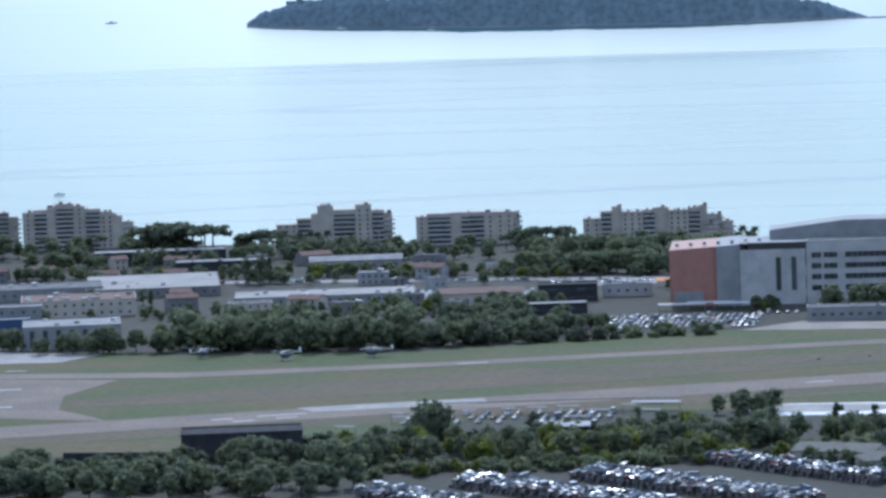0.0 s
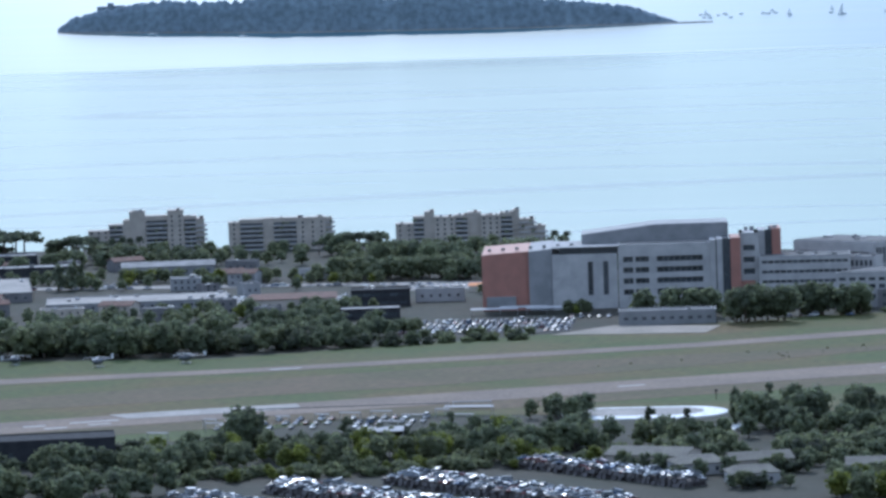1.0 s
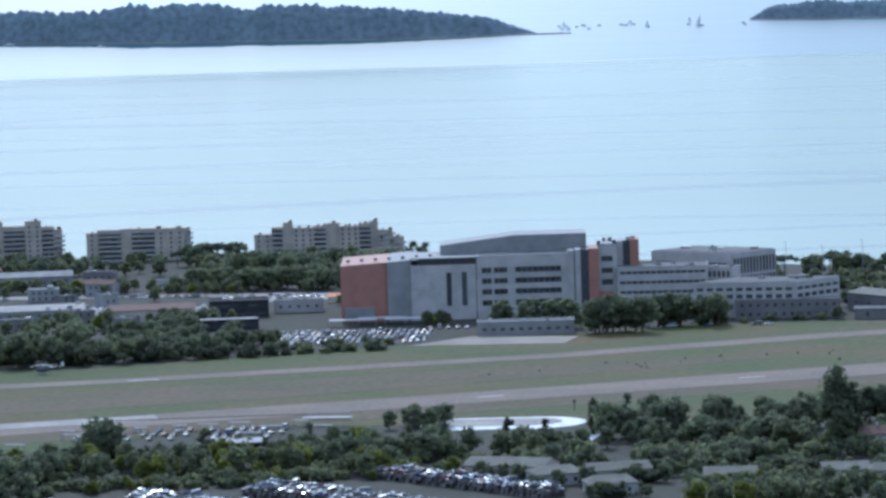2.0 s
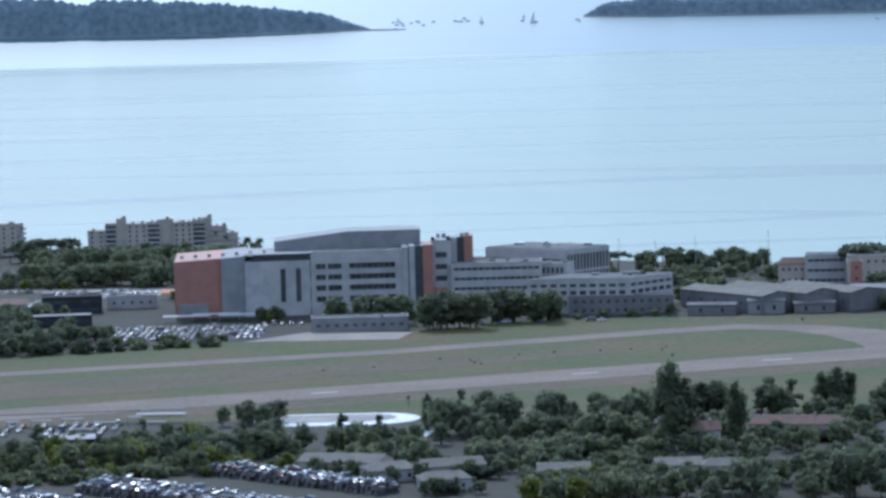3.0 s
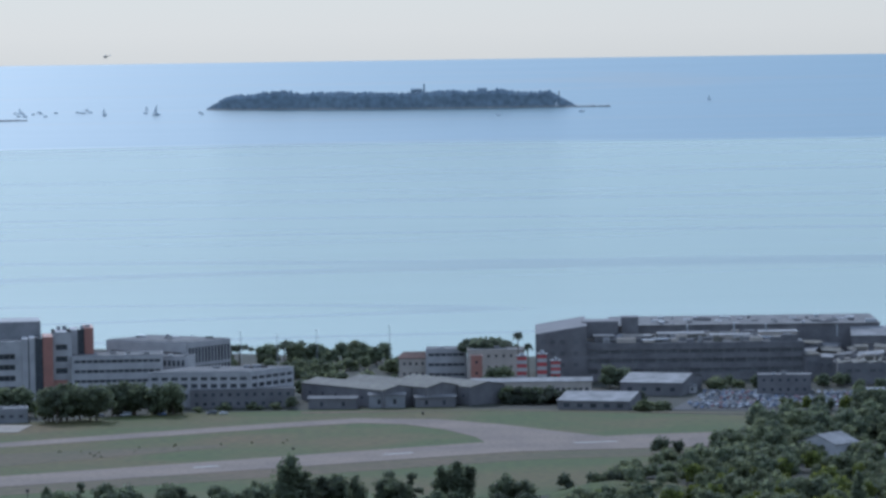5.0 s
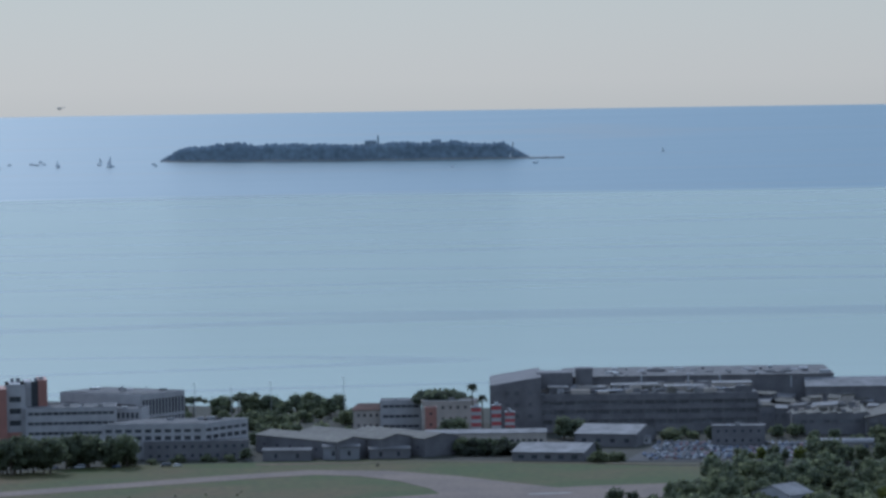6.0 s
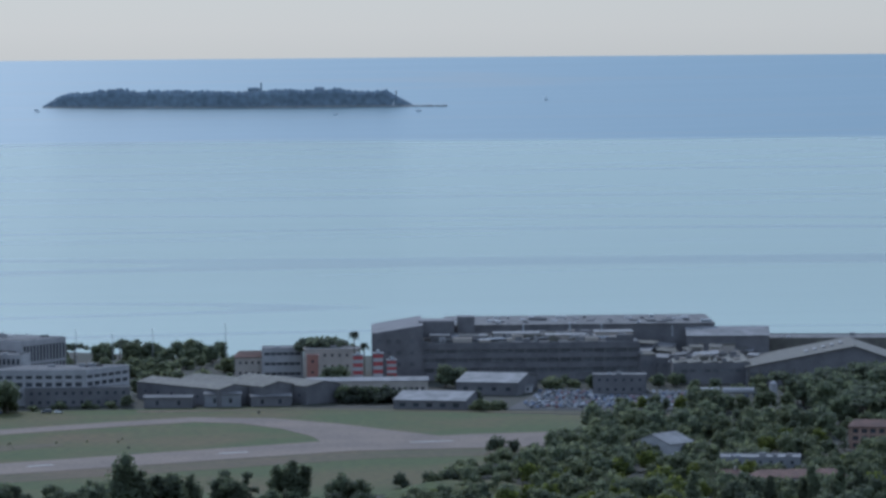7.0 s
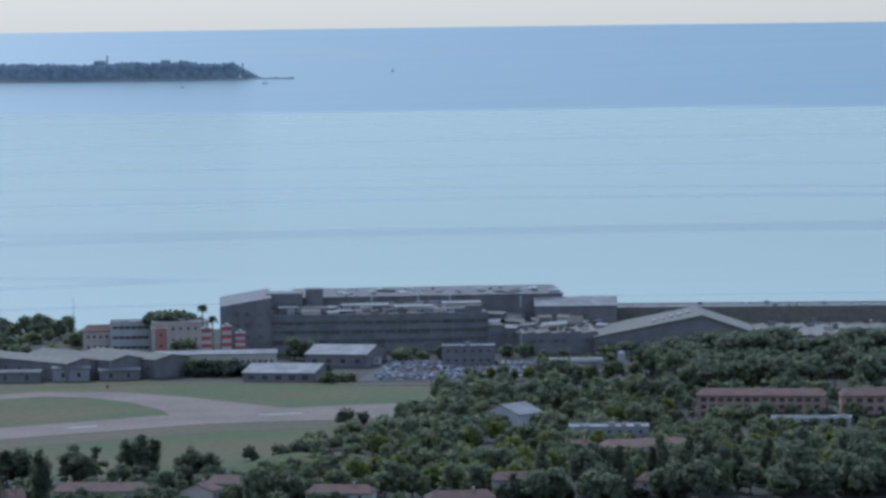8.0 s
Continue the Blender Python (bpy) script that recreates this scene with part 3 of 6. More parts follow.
def corner_block(name, label, category, left, corner, right, h, wall, face_left, face_right, roofmat="gravelroof", clutter=6, seed=1):
    """A block that turns one corner to the hill, so that two of its faces show; faces are (window bands, columns, pier)."""
    rnd = random.Random(seed)
    c, p, q = Vector(corner), Vector(left) - Vector(corner), Vector(right) - Vector(corner)
    e = empty(name, pose(c.x, c.y, LAND), label, category)
    FOOT.append((facing(c.x, c.y).inverted(), max(p.length, q.length) + 2, 40))
    bm = bmesh.new()
    prism(bm, [tuple(p), (0, 0), tuple(q), tuple(p + q)], 0, h)
    part("wall", bm, wall, e)
    facade(e, p, (0, 0), h, *face_left, wall)
    facade(e, (0, 0), q, h, *face_right, wall)
    bm = bmesh.new()
    prism(bm, [tuple((p + q) * 0.5 + (v - (p + q) * 0.5) * 0.97) for v in (p, Vector((0, 0)), q, p + q)], h + 0.01, h + 0.3)
    part("roof", bm, roofmat, e)
    for i in range(clutter):
        v, k = p * rnd.uniform(0.1, 0.85) + q * rnd.uniform(0.1, 0.85), rnd.uniform(0.6, 2.2)
        part("roof_unit", boxed(v.x - k, v.x + k, v.y - k * 0.7, v.y + k * 0.7, h + 0.3, h + 0.3 + rnd.uniform(0.5, 1.6)), rnd.choice(("metal", "grey", "metalroof", "dark")), e)
    return e


corner_block("laboratory", "pale laboratory wing with tall white fins on its glazed face", "laboratory", (-26, 2066), (15.5, 2034), (38, 2060), 27.4, "white", ([(20.5, 22.3)], 3, 3.0), ([(7.5, 15.2), (16.6, 24.6)], 13, 0.75), clutter=9, seed=12)
house("laboratory", "white linking wing with a row of columns under its roof", "laboratory", facing(5, 2018, -18), 22, 14, 21.5, "white", storeys=2, bays=8, win=(1.5, 3.0), clutter=3, seed=12, base=9)
corner_block("parking_deck", "pale concrete deck with rows of dark openings", "parking deck", (-4.5, 1974), (46, 1968), (68.5, 1996), 17.6, "white", ([(4.6, 6.6), (9.6, 11.6), (13.4, 15.0)], 10, 1.6), ([(4.6, 6.6), (9.6, 11.6), (13.4, 15.0)], 6, 1.2), clutter=5, seed=13)
house("annex", "grey rendered annex with a flat roof", "annex", facing(42, 1962), 52, 9, 9, "works", storeys=2, bays=12, win=(1.6, 1.6), seed=14)
house("clubhouse", "cream seaside house with a tiled roof", "house", facing(140, 2105), 22, 14, 11, "render", "pitched", "tile", 2, 6, rise=3, hip=3, seed=15)
house("clubhouse", "pale seaside block with terraces", "house", facing(154, 2098), 22, 16, 16.0, "white", "flat", "gravelroof", 3, 6, band=True, win=(2, 1.5), clutter=2, seed=16)
house("villa", "sunlit cream block behind the chimneys", "house", facing(178, 2068), 30, 16, 17.5, "render", "flat", "gravelroof", 3, 7, clutter=2, seed=17)


def factory():
    """The long grey factory on the shore: a gabled end, a glazed front, a roof full of plant."""
    rnd = random.Random(21)
    e = empty("factory", facing(300, 2062, 3.0), "long grey factory with a roof full of ducts", "factory")
    bm = bmesh.new()
    v = box(bm, -101, -74, 0, 70, 0, 25.4)
    for k in v:
        if k.co.z > 1 and k.co.x > -80:
            k.co.z = 29.6
    part("wall", bm, "works", e, "grey gabled end wall")
    for z0, z1 in ((0, 4), (6.4, 9.4), (11.6, 14.4), (16.4, 19.6)):
        part("spandrel", boxed(-74, 40, 1, 2.2, z0, z1), "works", e)
    for i in range(20):
        x = -74 + i * 6
        part("pier", boxed(x - 0.4, x + 0.4, 0.8, 2.25, 0, 19.55), "works", e)
    part("wall", boxed(-74, 40, 2.6, 60, 0, 19.5), "works", e, "grey panelled front")
    for z0, z1 in ((4, 6.4), (9.4, 11.6), (14.4, 16.4)):
        for i in range(19):
            x = -74 + i * 6
            part("window", boxed(x + 0.42, x + 5.58, 1.7, 2.1, z0, z1), "dusty", e)
    part("roof", boxed(-74, 40, 2, 60, 19.62, 20.0), "gravelroof", e)
    part("hall", boxed(-60, 84, 44, 110, 0, 25.6), "works", e, "tall grey rear hall")
    part("roof", boxed(-60.5, 84.5, 43.5, 110.5, 25.62, 26.1), "gravelroof", e)
    part("stair_head", boxed(-55, -46, 30, 43, 20, 31.6), "works", e)
    part("stair_head", boxed(-76, -57, 20, 40, 20, 30.2), "works", e)
    for i in range(190):
        x, y = rnd.uniform(-72, 38), rnd.uniform(4, 42)
        w, d, h = rnd.choice((0.6, 1.0, 1.6, 2.5, 5.0)) * rnd.uniform(0.7, 1.3), rnd.uniform(0.6, 2.4), rnd.uniform(0.6, 3.4)
        bm = boxed(x - w, x + w, y - d, y + d, 20.0, 20.0 + h)
        bmesh.ops.bevel(bm, geom=bm.edges[:], offset=0.12, segments=1)
        part("roof_unit", bm, rnd.choice(("metalroof", "white", "slate", "works", "gravelroof", "render")), e)
    for i in range(50):
        x, y = rnd.uniform(-58, 82), rnd.uniform(46, 90)
        w, h = rnd.uniform(0.6, 3.0), rnd.uniform(0.3, 1.5)
        part("roof_unit", boxed(x - w, x + w, y - 1.5, y + 1.5, 26.1, 26.1 + h), rnd.choice(("metalroof", "works", "white", "metal")), e)
    for x in (-66, -20, 5, 22, 60):
        bm = bmesh.new()
        tube(bm, (x, 30, 20), (x, 30, 26 + (x % 3)), 0.5, 0.5, 8)
        part("vent_pipe", bm, "metal", e)
    for z in (8.0, 14.0, 20.0):
        for x in (-97, -92, -87, -80):
            part("window", boxed(x - 1.2, x + 1.2, -0.12, -0.002, z, z + 2.2), "dusty", e)
    for x in (-101.2, -94.5, -84, -74.8):
        part("pier", boxed(x, x + 0.7, -0.5, -0.002, 0, 24.6), "works", e)
    # stepped penthouses and duct runs that climb towards the stair head
    for x0, x1, y0, y1, h in ((-70, -60, 6, 18, 23.4), (-58, -40, 12, 24, 22.6), (-36, -12, 18, 30, 23.2), (-8, 14, 14, 28, 22.4), (18, 38, 20, 34, 23.4)):
        part("penthouse", boxed(x0, x1, y0, y1, 20.0, h), rnd.choice(("works", "white", "render")), e)
        part("roof", boxed(x0 - 0.5, x1 + 0.5, y0 - 0.6, y1 + 0.4, h + 0.01, h + 0.3), "metalroof", e)
    for i in range(16):
        x, y, ln = rnd.uniform(-70, 20), rnd.uniform(5, 40), rnd.uniform(6, 18)
        bm = bmesh.new()
        tube(bm, (x, y, 21.2), (x + ln, y + rnd.uniform(-2, 2), 21.2 + rnd.uniform(0, 0.6)), 0.45, 0.45, 8)
        part("duct", bm, rnd.choice(("metal", "metalroof")), e)
    return e


factory()


def sawtooth(label, m, w, d, h, bays, seed):
    """A factory hall whose roof is a row of slanted skylights."""
    rnd = random.Random(seed)
    e = empty("factory_hall", m, label, "factory hall", "factory halls on the shore")
    part("wall", boxed(-w / 2, w / 2, 0, d, 0, h), "works", e)
    n = int(w / 4)
    pane = mesh_of(boxed(-1.5, 1.5, -0.08, 0.05, 0, 1.6), "window", "dusty")
    for i in range(n):
        shared("window", pane, "dusty", e, (-w / 2 + (i + 0.5) * w / n, 0, h * 0.55))
    step = w / bays
    for i in range(bays):
        x = -w / 2 + i * step
        bm = bmesh.new()
        v = [bm.verts.new(p) for p in ((x, 0, h), (x + step, 0, h), (x + step * 0.8, 0, h + 0.8), (x, d, h), (x + step, d, h), (x + step * 0.8, d, h + 0.8))]
        for f in ((0, 1, 2), (3, 5, 4), (0, 2, 5, 3), (1, 4, 5, 2), (0, 3, 4, 1)):
            bm.faces.new([v[k] for k in f])
        part("roof", bm, "slate", e)
        for k in range(rnd.randint(0, 2)):
            y = rnd.uniform(2, d - 6)
            q = bmesh.new()
            s0, s1 = rnd.uniform(0.1, 0.3), rnd.uniform(0.5, 0.72)
            v = [q.verts.new((x + step * s, yy, h + 0.8 * s / 0.8 + 0.12)) for s in (s0, s1) for yy in (y, y + 2.2)]
            w2 = [q.verts.new((u.co.x, u.co.y, u.co.z - 0.3)) for u in v]
            q.faces.new((v[0], v[2], v[3], v[1]))
            for a, b in ((0, 1), (1, 3), (3, 2), (2, 0)):
                q.faces.new((v[a], v[b], w2[b], w2[a]))
            part("skylight", q, "metalroof", e)
        for k in range(5):
            u, y, s = rnd.uniform(x, x + step), rnd.uniform(2, d - 4), rnd.uniform(0.6, 2.4)
            part("roof_unit", boxed(u - s, u + s, y - 1, y + 1, h, h + rnd.uniform(1.2, 3.2)), rnd.choice(("slate", "works", "metalroof", "render", "gravelroof")), e)
    return e


sawtooth("grey factory hall with a sawtooth roof", facing(372, 2022, 3), 40, 60, 11.0, 5, 31)
sawtooth("low grey factory hall with bright skylights", facing(512, 1992, 4), 84, 84, 8.5, 8, 32)
sawtooth("low grey factory hall with bright skylights", facing(600, 1978, 4), 80, 84, 8.0, 7, 33)


def gable_hall():
    """A broad factory hall whose lopsided gable looks at the hill, with rows of slanted skylights near its ridge."""
    e = empty("factory_hall", facing(432, 2006, 3), "broad grey gabled factory hall with bright skylight strips", "factory hall", "factory halls on the shore")
    FOOT.append((facing(432, 2006, 3).inverted(), 46, 62))
    x0, xp, x1, z0, zp, z1, d = -44.0, 12.0, 40.0, 9.0, 19.6, 10.0, 60.0
    bm = bmesh.new()
    lo = [bm.verts.new((x, y, z)) for y in (0, d) for x, z in ((x0, 0), (x1, 0), (x1, z1), (xp, zp), (x0, z0))]
    bm.faces.new(lo[:5])
    bm.faces.new(lo[5:][::-1])
    for i in range(5):
        j = (i + 1) % 5
        bm.faces.new((lo[j], lo[i], lo[5 + i], lo[5 + j]))
    part("wall", bm, "works", e)
    for xa, za, xb, zb in ((x0 - 0.6, z0 - 0.1, xp, zp), (xp, zp, x1 + 0.6, z1 - 0.2)):
        bm = bmesh.new()
        v = [bm.verts.new((x, y, z + t)) for t in (0.03, 0.4) for x, z in ((xa, za), (xb, zb)) for y in (-0.8, d + 0.5)]
        for f in ((0, 1, 3, 2), (4, 6, 7, 5), (0, 2, 6, 4), (1, 5, 7, 3), (0, 4, 5, 1), (2, 3, 7, 6)):
            bm.faces.new([v[i] for i in f])
        part("roof", bm, "slate", e)
    slope = math.degrees(math.atan2(zp - z0, xp - x0))
    for i in range(5):
        strip_o = part("skylight", boxed(-1.0, 1.0, -7, 7, 0, 0.5), "metalroof", e, "bright slanted skylight strip")
        strip_o.matrix_local = pose(-12 + i * 4.6, 22 + 3 * i, z0 + 0.45 + (zp - z0) * (-12 + i * 4.6 - x0) / (xp - x0), 0, -slope, 0)
    pane = mesh_of(boxed(-2.2, 2.2, -0.12, -0.002, 0, 2.2), "window", "dusty")
    for i in range(15):
        shared("window", pane, "dusty", e, (x0 + 4 + i * 5.5, 0, 4.2))
    for i in range(14):
        post = part("pier", boxed(-0.3, 0.3, -0.4, -0.002, 0, 8.4), "slate", e)
        post.location = (x0 + 1.2 + i * 5.5 * 15 / 14, 0, 0)


gable_hall()


def lean_tos():
    """Small sheds with slanted roofs crowded against the rear halls."""
    rnd = random.Random(88)
    for i in range(22):
        x, y = rnd.uniform(338, 402), rnd.uniform(2040, 2088)
        w, d, h = rnd.uniform(5, 13), rnd.uniform(5, 10), rnd.uniform(7, 13) + (y - 2040) * 0.10
        e = empty("lean_to", facing(x, y, rnd.uniform(-25, 25)), "grey works shed with a slanted metal roof", "shed", "sheds crowded against the factory")
        part("wall", boxed(-w / 2, w / 2, 0, d, 0, h), rnd.choice(("works", "works", "slate", "render")), e)
        o = part("roof", boxed(-w / 2 - 0.4, w / 2 + 0.4, -0.5, d + 1.0, 0, 0.25), rnd.choice(("metalroof", "slate", "gravelroof")), e)
        o.matrix_local = pose(0, 0, h + 0.4, rnd.uniform(2, 9), rnd.uniform(-5, 5), 0)
        for k in range(2):
            part("window", boxed(-w * 0.32 + k * w * 0.4, -w * 0.1 + k * w * 0.4, -0.12, -0.002, h * 0.55, h * 0.75), "dusty", e)


lean_tos()
house("hall", "long dark rear hall of the factory", "factory hall", facing(520, 2075, 2), 260, 30, 17, "slate", storeys=1, bays=30, win=(3, 1.2), clutter=26, seed=34)
house("hall", "pale gabled factory hall by the sea", "factory hall", facing(392, 2082, 2), 44, 30, 20, "works", "pitched", "metalroof", 1, 8, rise=4, seed=35)

# striped chimneys
def striped_chimney(x, y, h, w=5.0):
    e = empty("chimney", facing(x, y), "square chimney with red and white bands", "chimney", "striped chimneys")
    n = 9
    for i in range(n):
        bm = boxed(-w / 2, w / 2, -w / 2, w / 2, h * i / n, h * (i + 1) / n)
        part("band", bm, "red" if i % 2 == 0 else "white", e)
    bm = boxed(-w / 2 - 0.25, w / 2 + 0.25, -w / 2 - 0.25, w / 2 + 0.25, h, h + 0.5)
    part("cap", bm, "grey", e)
    bm = bmesh.new()
    tube(bm, (0, 0, h + 0.5), (0, 0, h + 1.8), 1.1, 1.0, 10)
    part("flue", bm, "metal", e)


for x, y, h in ((188.0, 2030, 17.4), (198.5, 2030, 18.2), (205.5, 2030, 14.6)):
    striped_chimney(x, y, h)
house("tower_block", "slim brick-red service tower of the factory", "tower", facing(165, 2036), 6, 8, 17, "orange", storeys=3, bays=1, seed=36)

# low buildings along the far side of the airfield
house("workshop", "long low workshop with a pale metal roof", "workshop", facing(189, 1988), 61, 16, 7.6, "render", "pitched", "metalroof", 1, 20, win=(1.6, 1.4), rise=1.4, seed=41)
house("shed", "flat-roofed shed with a pale metal roof", "shed", facing(212, 1914, -14), 36, 40, 4.2, "works", "pitched", "metalroof", 1, 5, win=(3, 2.0), rise=3.0, seed=42)
house("shed", "grey shed with a pale metal roof", "shed", facing(249, 1982, -14), 32, 44, 6.4, "works", "pitched", "metalroof", 1, 4, win=(2.5, 2), rise=3.2, seed=43)
house("shed", "narrow open-sided shelter with a white roof", "shed", facing(270, 1992, 20), 8, 44, 3.5, "white", "pitched", "metalroof", 1, 2, rise=0.5, seed=44)
house("gatehouse", "grey factory gatehouse with a flat roof", "gatehouse", facing(316, 1975), 27, 12, 9.5, "works", "flat", "metalroof", 2, 6, clutter=2, seed=45)
for i, (x, y, w, d, h, turn) in enumerate(((92, 1972, 66, 20, 8.6, -52), (114, 1974, 66, 20, 9.4, -52), (138, 1974, 60, 22, 9.0, -52))):
    house("long_hall", "long grey hall with a low corrugated roof", "hall", facing(x, y, turn), w, d, h, "works", "pitched", "slate", 1, 6, win=(1.6, 1.4), rise=2.2, seed=50 + i, group="long grey halls by the airfield")
for i, (x, w, h) in enumerate(((86, 24, 5.0), (113, 18, 6.2), (137, 20, 4.6))):
    house("store_shed", "low pale shed with a dark doorway", "shed", facing(x, 1946, -8 + 7 * i), w, 9, h, ("works", "grey", "works")[i], "pitched", "gravelroof", 1, 2, win=(1.6, 2.4), rise=1.0, seed=150 + i)
house("pavilion", "low grey rendered building by the apron", "building", facing(-86, 1908), 47, 16, 6.5, "grey", "flat", "gravelroof", 1, 10, win=(2, 1.4), clutter=4, seed=55)
house("hangar", "pale hangar with tall dark doors", "hangar", facing(-457, 1840), 47, 40, 11, "grey", "flat", "metalroof", 1, 7, win=(2.2, 8.2), clutter=7, seed=56)
house("depot", "beige depot with a rust-red cluttered roof", "depot", facing(-494, 2006), 60, 44, 8.5, "render", "flat", "tile", 2, 12, clutter=22, seed=57)
house("warehouse", "wide warehouse with a pale flat roof", "warehouse", facing(-478, 2112), 74, 100, 5.0, "works", "flat", "concrete", 1, 14, clutter=6, seed=58)
house("warehouse", "grey warehouse with a concrete roof", "warehouse", facing(-536, 2112), 58, 40, 6, "grey", "flat", "gravelroof", 1, 10, clutter=5, seed=59)
house("cream_house", "cream house with small dark windows", "house", facing(-394, 1962), 22, 14, 9.2, "render", "flat", "gravelroof", 3, 5, win=(1.0, 1.4), clutter=2, seed=60)
house("store", "long dark shop with a flat roof", "shop", facing(-524, 2338), 80, 24, 8, "dark", "flat", "metalroof", 1, 12, win=(3, 2), clutter=6, seed=61)
house("store", "long grey shop with a pale canopy roof", "shop", facing(-470, 2264), 56, 22, 7, "dark", "flat", "metalroof", 1, 9, win=(3, 2), clutter=5, seed=62)
house("grandstand", "low hall with a pale sloping roof", "hall", facing(-391, 2264), 54, 20, 6, "grey", "pitched", "metalroof", 1, 8, win=(3, 2), rise=2.4, seed=63)
house("kiosk", "small white kiosk by the street", "kiosk", facing(-301, 2222), 20, 8, 5.5, "white", "flat", "gravelroof", 1, 3, seed=64)
house("showroom", "dark brown showroom with a white roof edge", "showroom", facing(-241, 2040), 31, 18, 8.5, "dark", "flat", "dark", 2, 6, band=True, win=(2, 1.5), seed=65)
house("showroom", "low dark showroom with a pale roof", "showroom", facing(-238, 1969), 30, 16, 5.2, "dark", "flat", "metalroof", 1, 6, band=True, win=(2, 1.8), seed=66)
house("garage_block", "white garage with a stepped roof", "garage", facing(-212, 2062), 26, 18, 6.5, "white", "flat", "gravelroof", 1, 5, clutter=3, seed=67)
house("shop", "small blue-grey shop with a pale roof", "shop", facing(-517, 1958), 30, 14, 10, "grey", "flat", "metalroof", 2, 5, seed=68)
house("shop", "low shop with blue walls", "shop", facing(-506, 1899), 26, 12, 9, "canvas", "flat", "metalroof", 1, 4, seed=69)
house("row_houses", "row of low grey workshops with pale roofs", "workshop", facing(-372, 2054), 96, 44, 4.2, "grey", "flat", "concrete", 1, 18, clutter=12, seed=70)
house("row_houses", "row of low workshops with brown roofs", "workshop", facing(-285, 2030), 44, 26, 6, "render", "pitched", "tile", 1, 8, rise=2, seed=71)

# near side of the airfield
house("depot", "dark flat-roofed depot among trees", "depot", facing(-291, 1424), 45, 22, 9.6, "dark", "flat", "dark", 1, 4, win=(1.5, 2), clutter=0, seed=80)
for i, (x, y, w, d, h, label) in enumerate(((-72, 1388, 30, 18, 4.2, "brown-roofed pavilion with a pale ridge"), (-51, 1366, 17, 14, 4.0, "pavilion with an olive roof"), (-30, 1374, 22, 14, 3.8, "brown-roofed pavilion under trees"), (-32, 1338, 17, 12, 4.0, "pavilion with an olive roof"), (48, 1358, 16, 12, 4.2, "brown-roofed house with a white gable"), (62, 1348, 13, 11, 5.0, "grey-roofed house among trees"), (8, 1352, 18, 12, 4.2, "grey-roofed house behind a hedge"))):
    house("pavilion", label, "pavilion", facing(x, y, (i * 37) % 40 - 20), w, d, h, ("render", "white")[i % 2], "pitched", "slate", 1, 4, rise=2.2, hip=(3 if i % 2 else 0), seed=90 + i, group="pavilions among the trees")
for i, (x, y, w, d, h, turn, label) in enumerate(((61, 1436, 10, 12, 6.5, 10, "white-walled house with a terracotta roof"), (94, 1456, 34, 15, 5.5, -8, "long house with a terracotta roof"), (150, 1462, 34, 14, 5.5, -25, "house with a white gable and terracotta roof"), (137, 1446, 9, 13, 6.0, 65, "white gabled house end with a terracotta roof"), (254, 1446, 26, 13, 6, 6, "house with a brown tiled roof"), (300, 1434, 16, 12, 5.5, -10, "house with a brown tiled roof"), (320, 1540, 36, 16, 6, 12, "sprawling house with a brown tiled roof"), (294, 1560, 12, 10, 4.5, 0, "small house with a pale pink roof"), (180, 1432, 24, 12, 5, -12, "low house with a terracotta roof"), (222, 1404, 24, 12, 5, 9, "low house with a brown roof"), (352, 1452, 22, 12, 5.5, 4, "house with a terracotta roof among poplars"))):
    house("villa", label, "house", facing(x, y, turn), w, d, h, ("white", "render")[i % 2], "pitched", "tile", 2, max(2, int(w / 5)), rise=2.6, hip=(0 if i in (0, 2, 3) else 2.5), seed=100 + i, chimney=True, group="villas among the trees")
house("pink_house", "pink rendered house with a flat pale roof", "house", facing(134, 1262), 18, 12, 13.5, "render", "pitched", "slate", 3, 4, win=(1.6, 1.6), rise=1.5, hip=3, seed=120)
house("barn", "white gabled barn among dark trees", "barn", facing(293, 1664, 52), 16, 20, 7.5, "white", "pitched", "metalroof", 1, 3, rise=4.0, seed=121)
house("housing_block", "terracotta-roofed housing block with loggias", "housing block", facing(400, 1690, -4), 56, 14, 9.6, "ochre", "pitched", "tile", 3, 14, win=(2.4, 1.9), rise=2.6, hip=3, seed=122)
house("housing_block", "terracotta-roofed housing block end", "housing block", facing(447, 1662, 4), 34, 16, 11, "ochre", "pitched", "tile", 3, 7, win=(2.6, 2.0), rise=2.8, hip=3, seed=123)
house("garage_row", "pale flat-roofed garages behind shrubs", "garage", facing(409, 1634), 34, 10, 5.2, "white", "flat", "gravelroof", 1, 6, win=(2.6, 2.4), clutter=3, seed=124)
house("workshop", "blue-grey house with a pale flat roof", "house", facing(315, 1602), 33, 14, 7.5, "grey", "flat", "metalroof", 2, 7, clutter=6, seed=125)

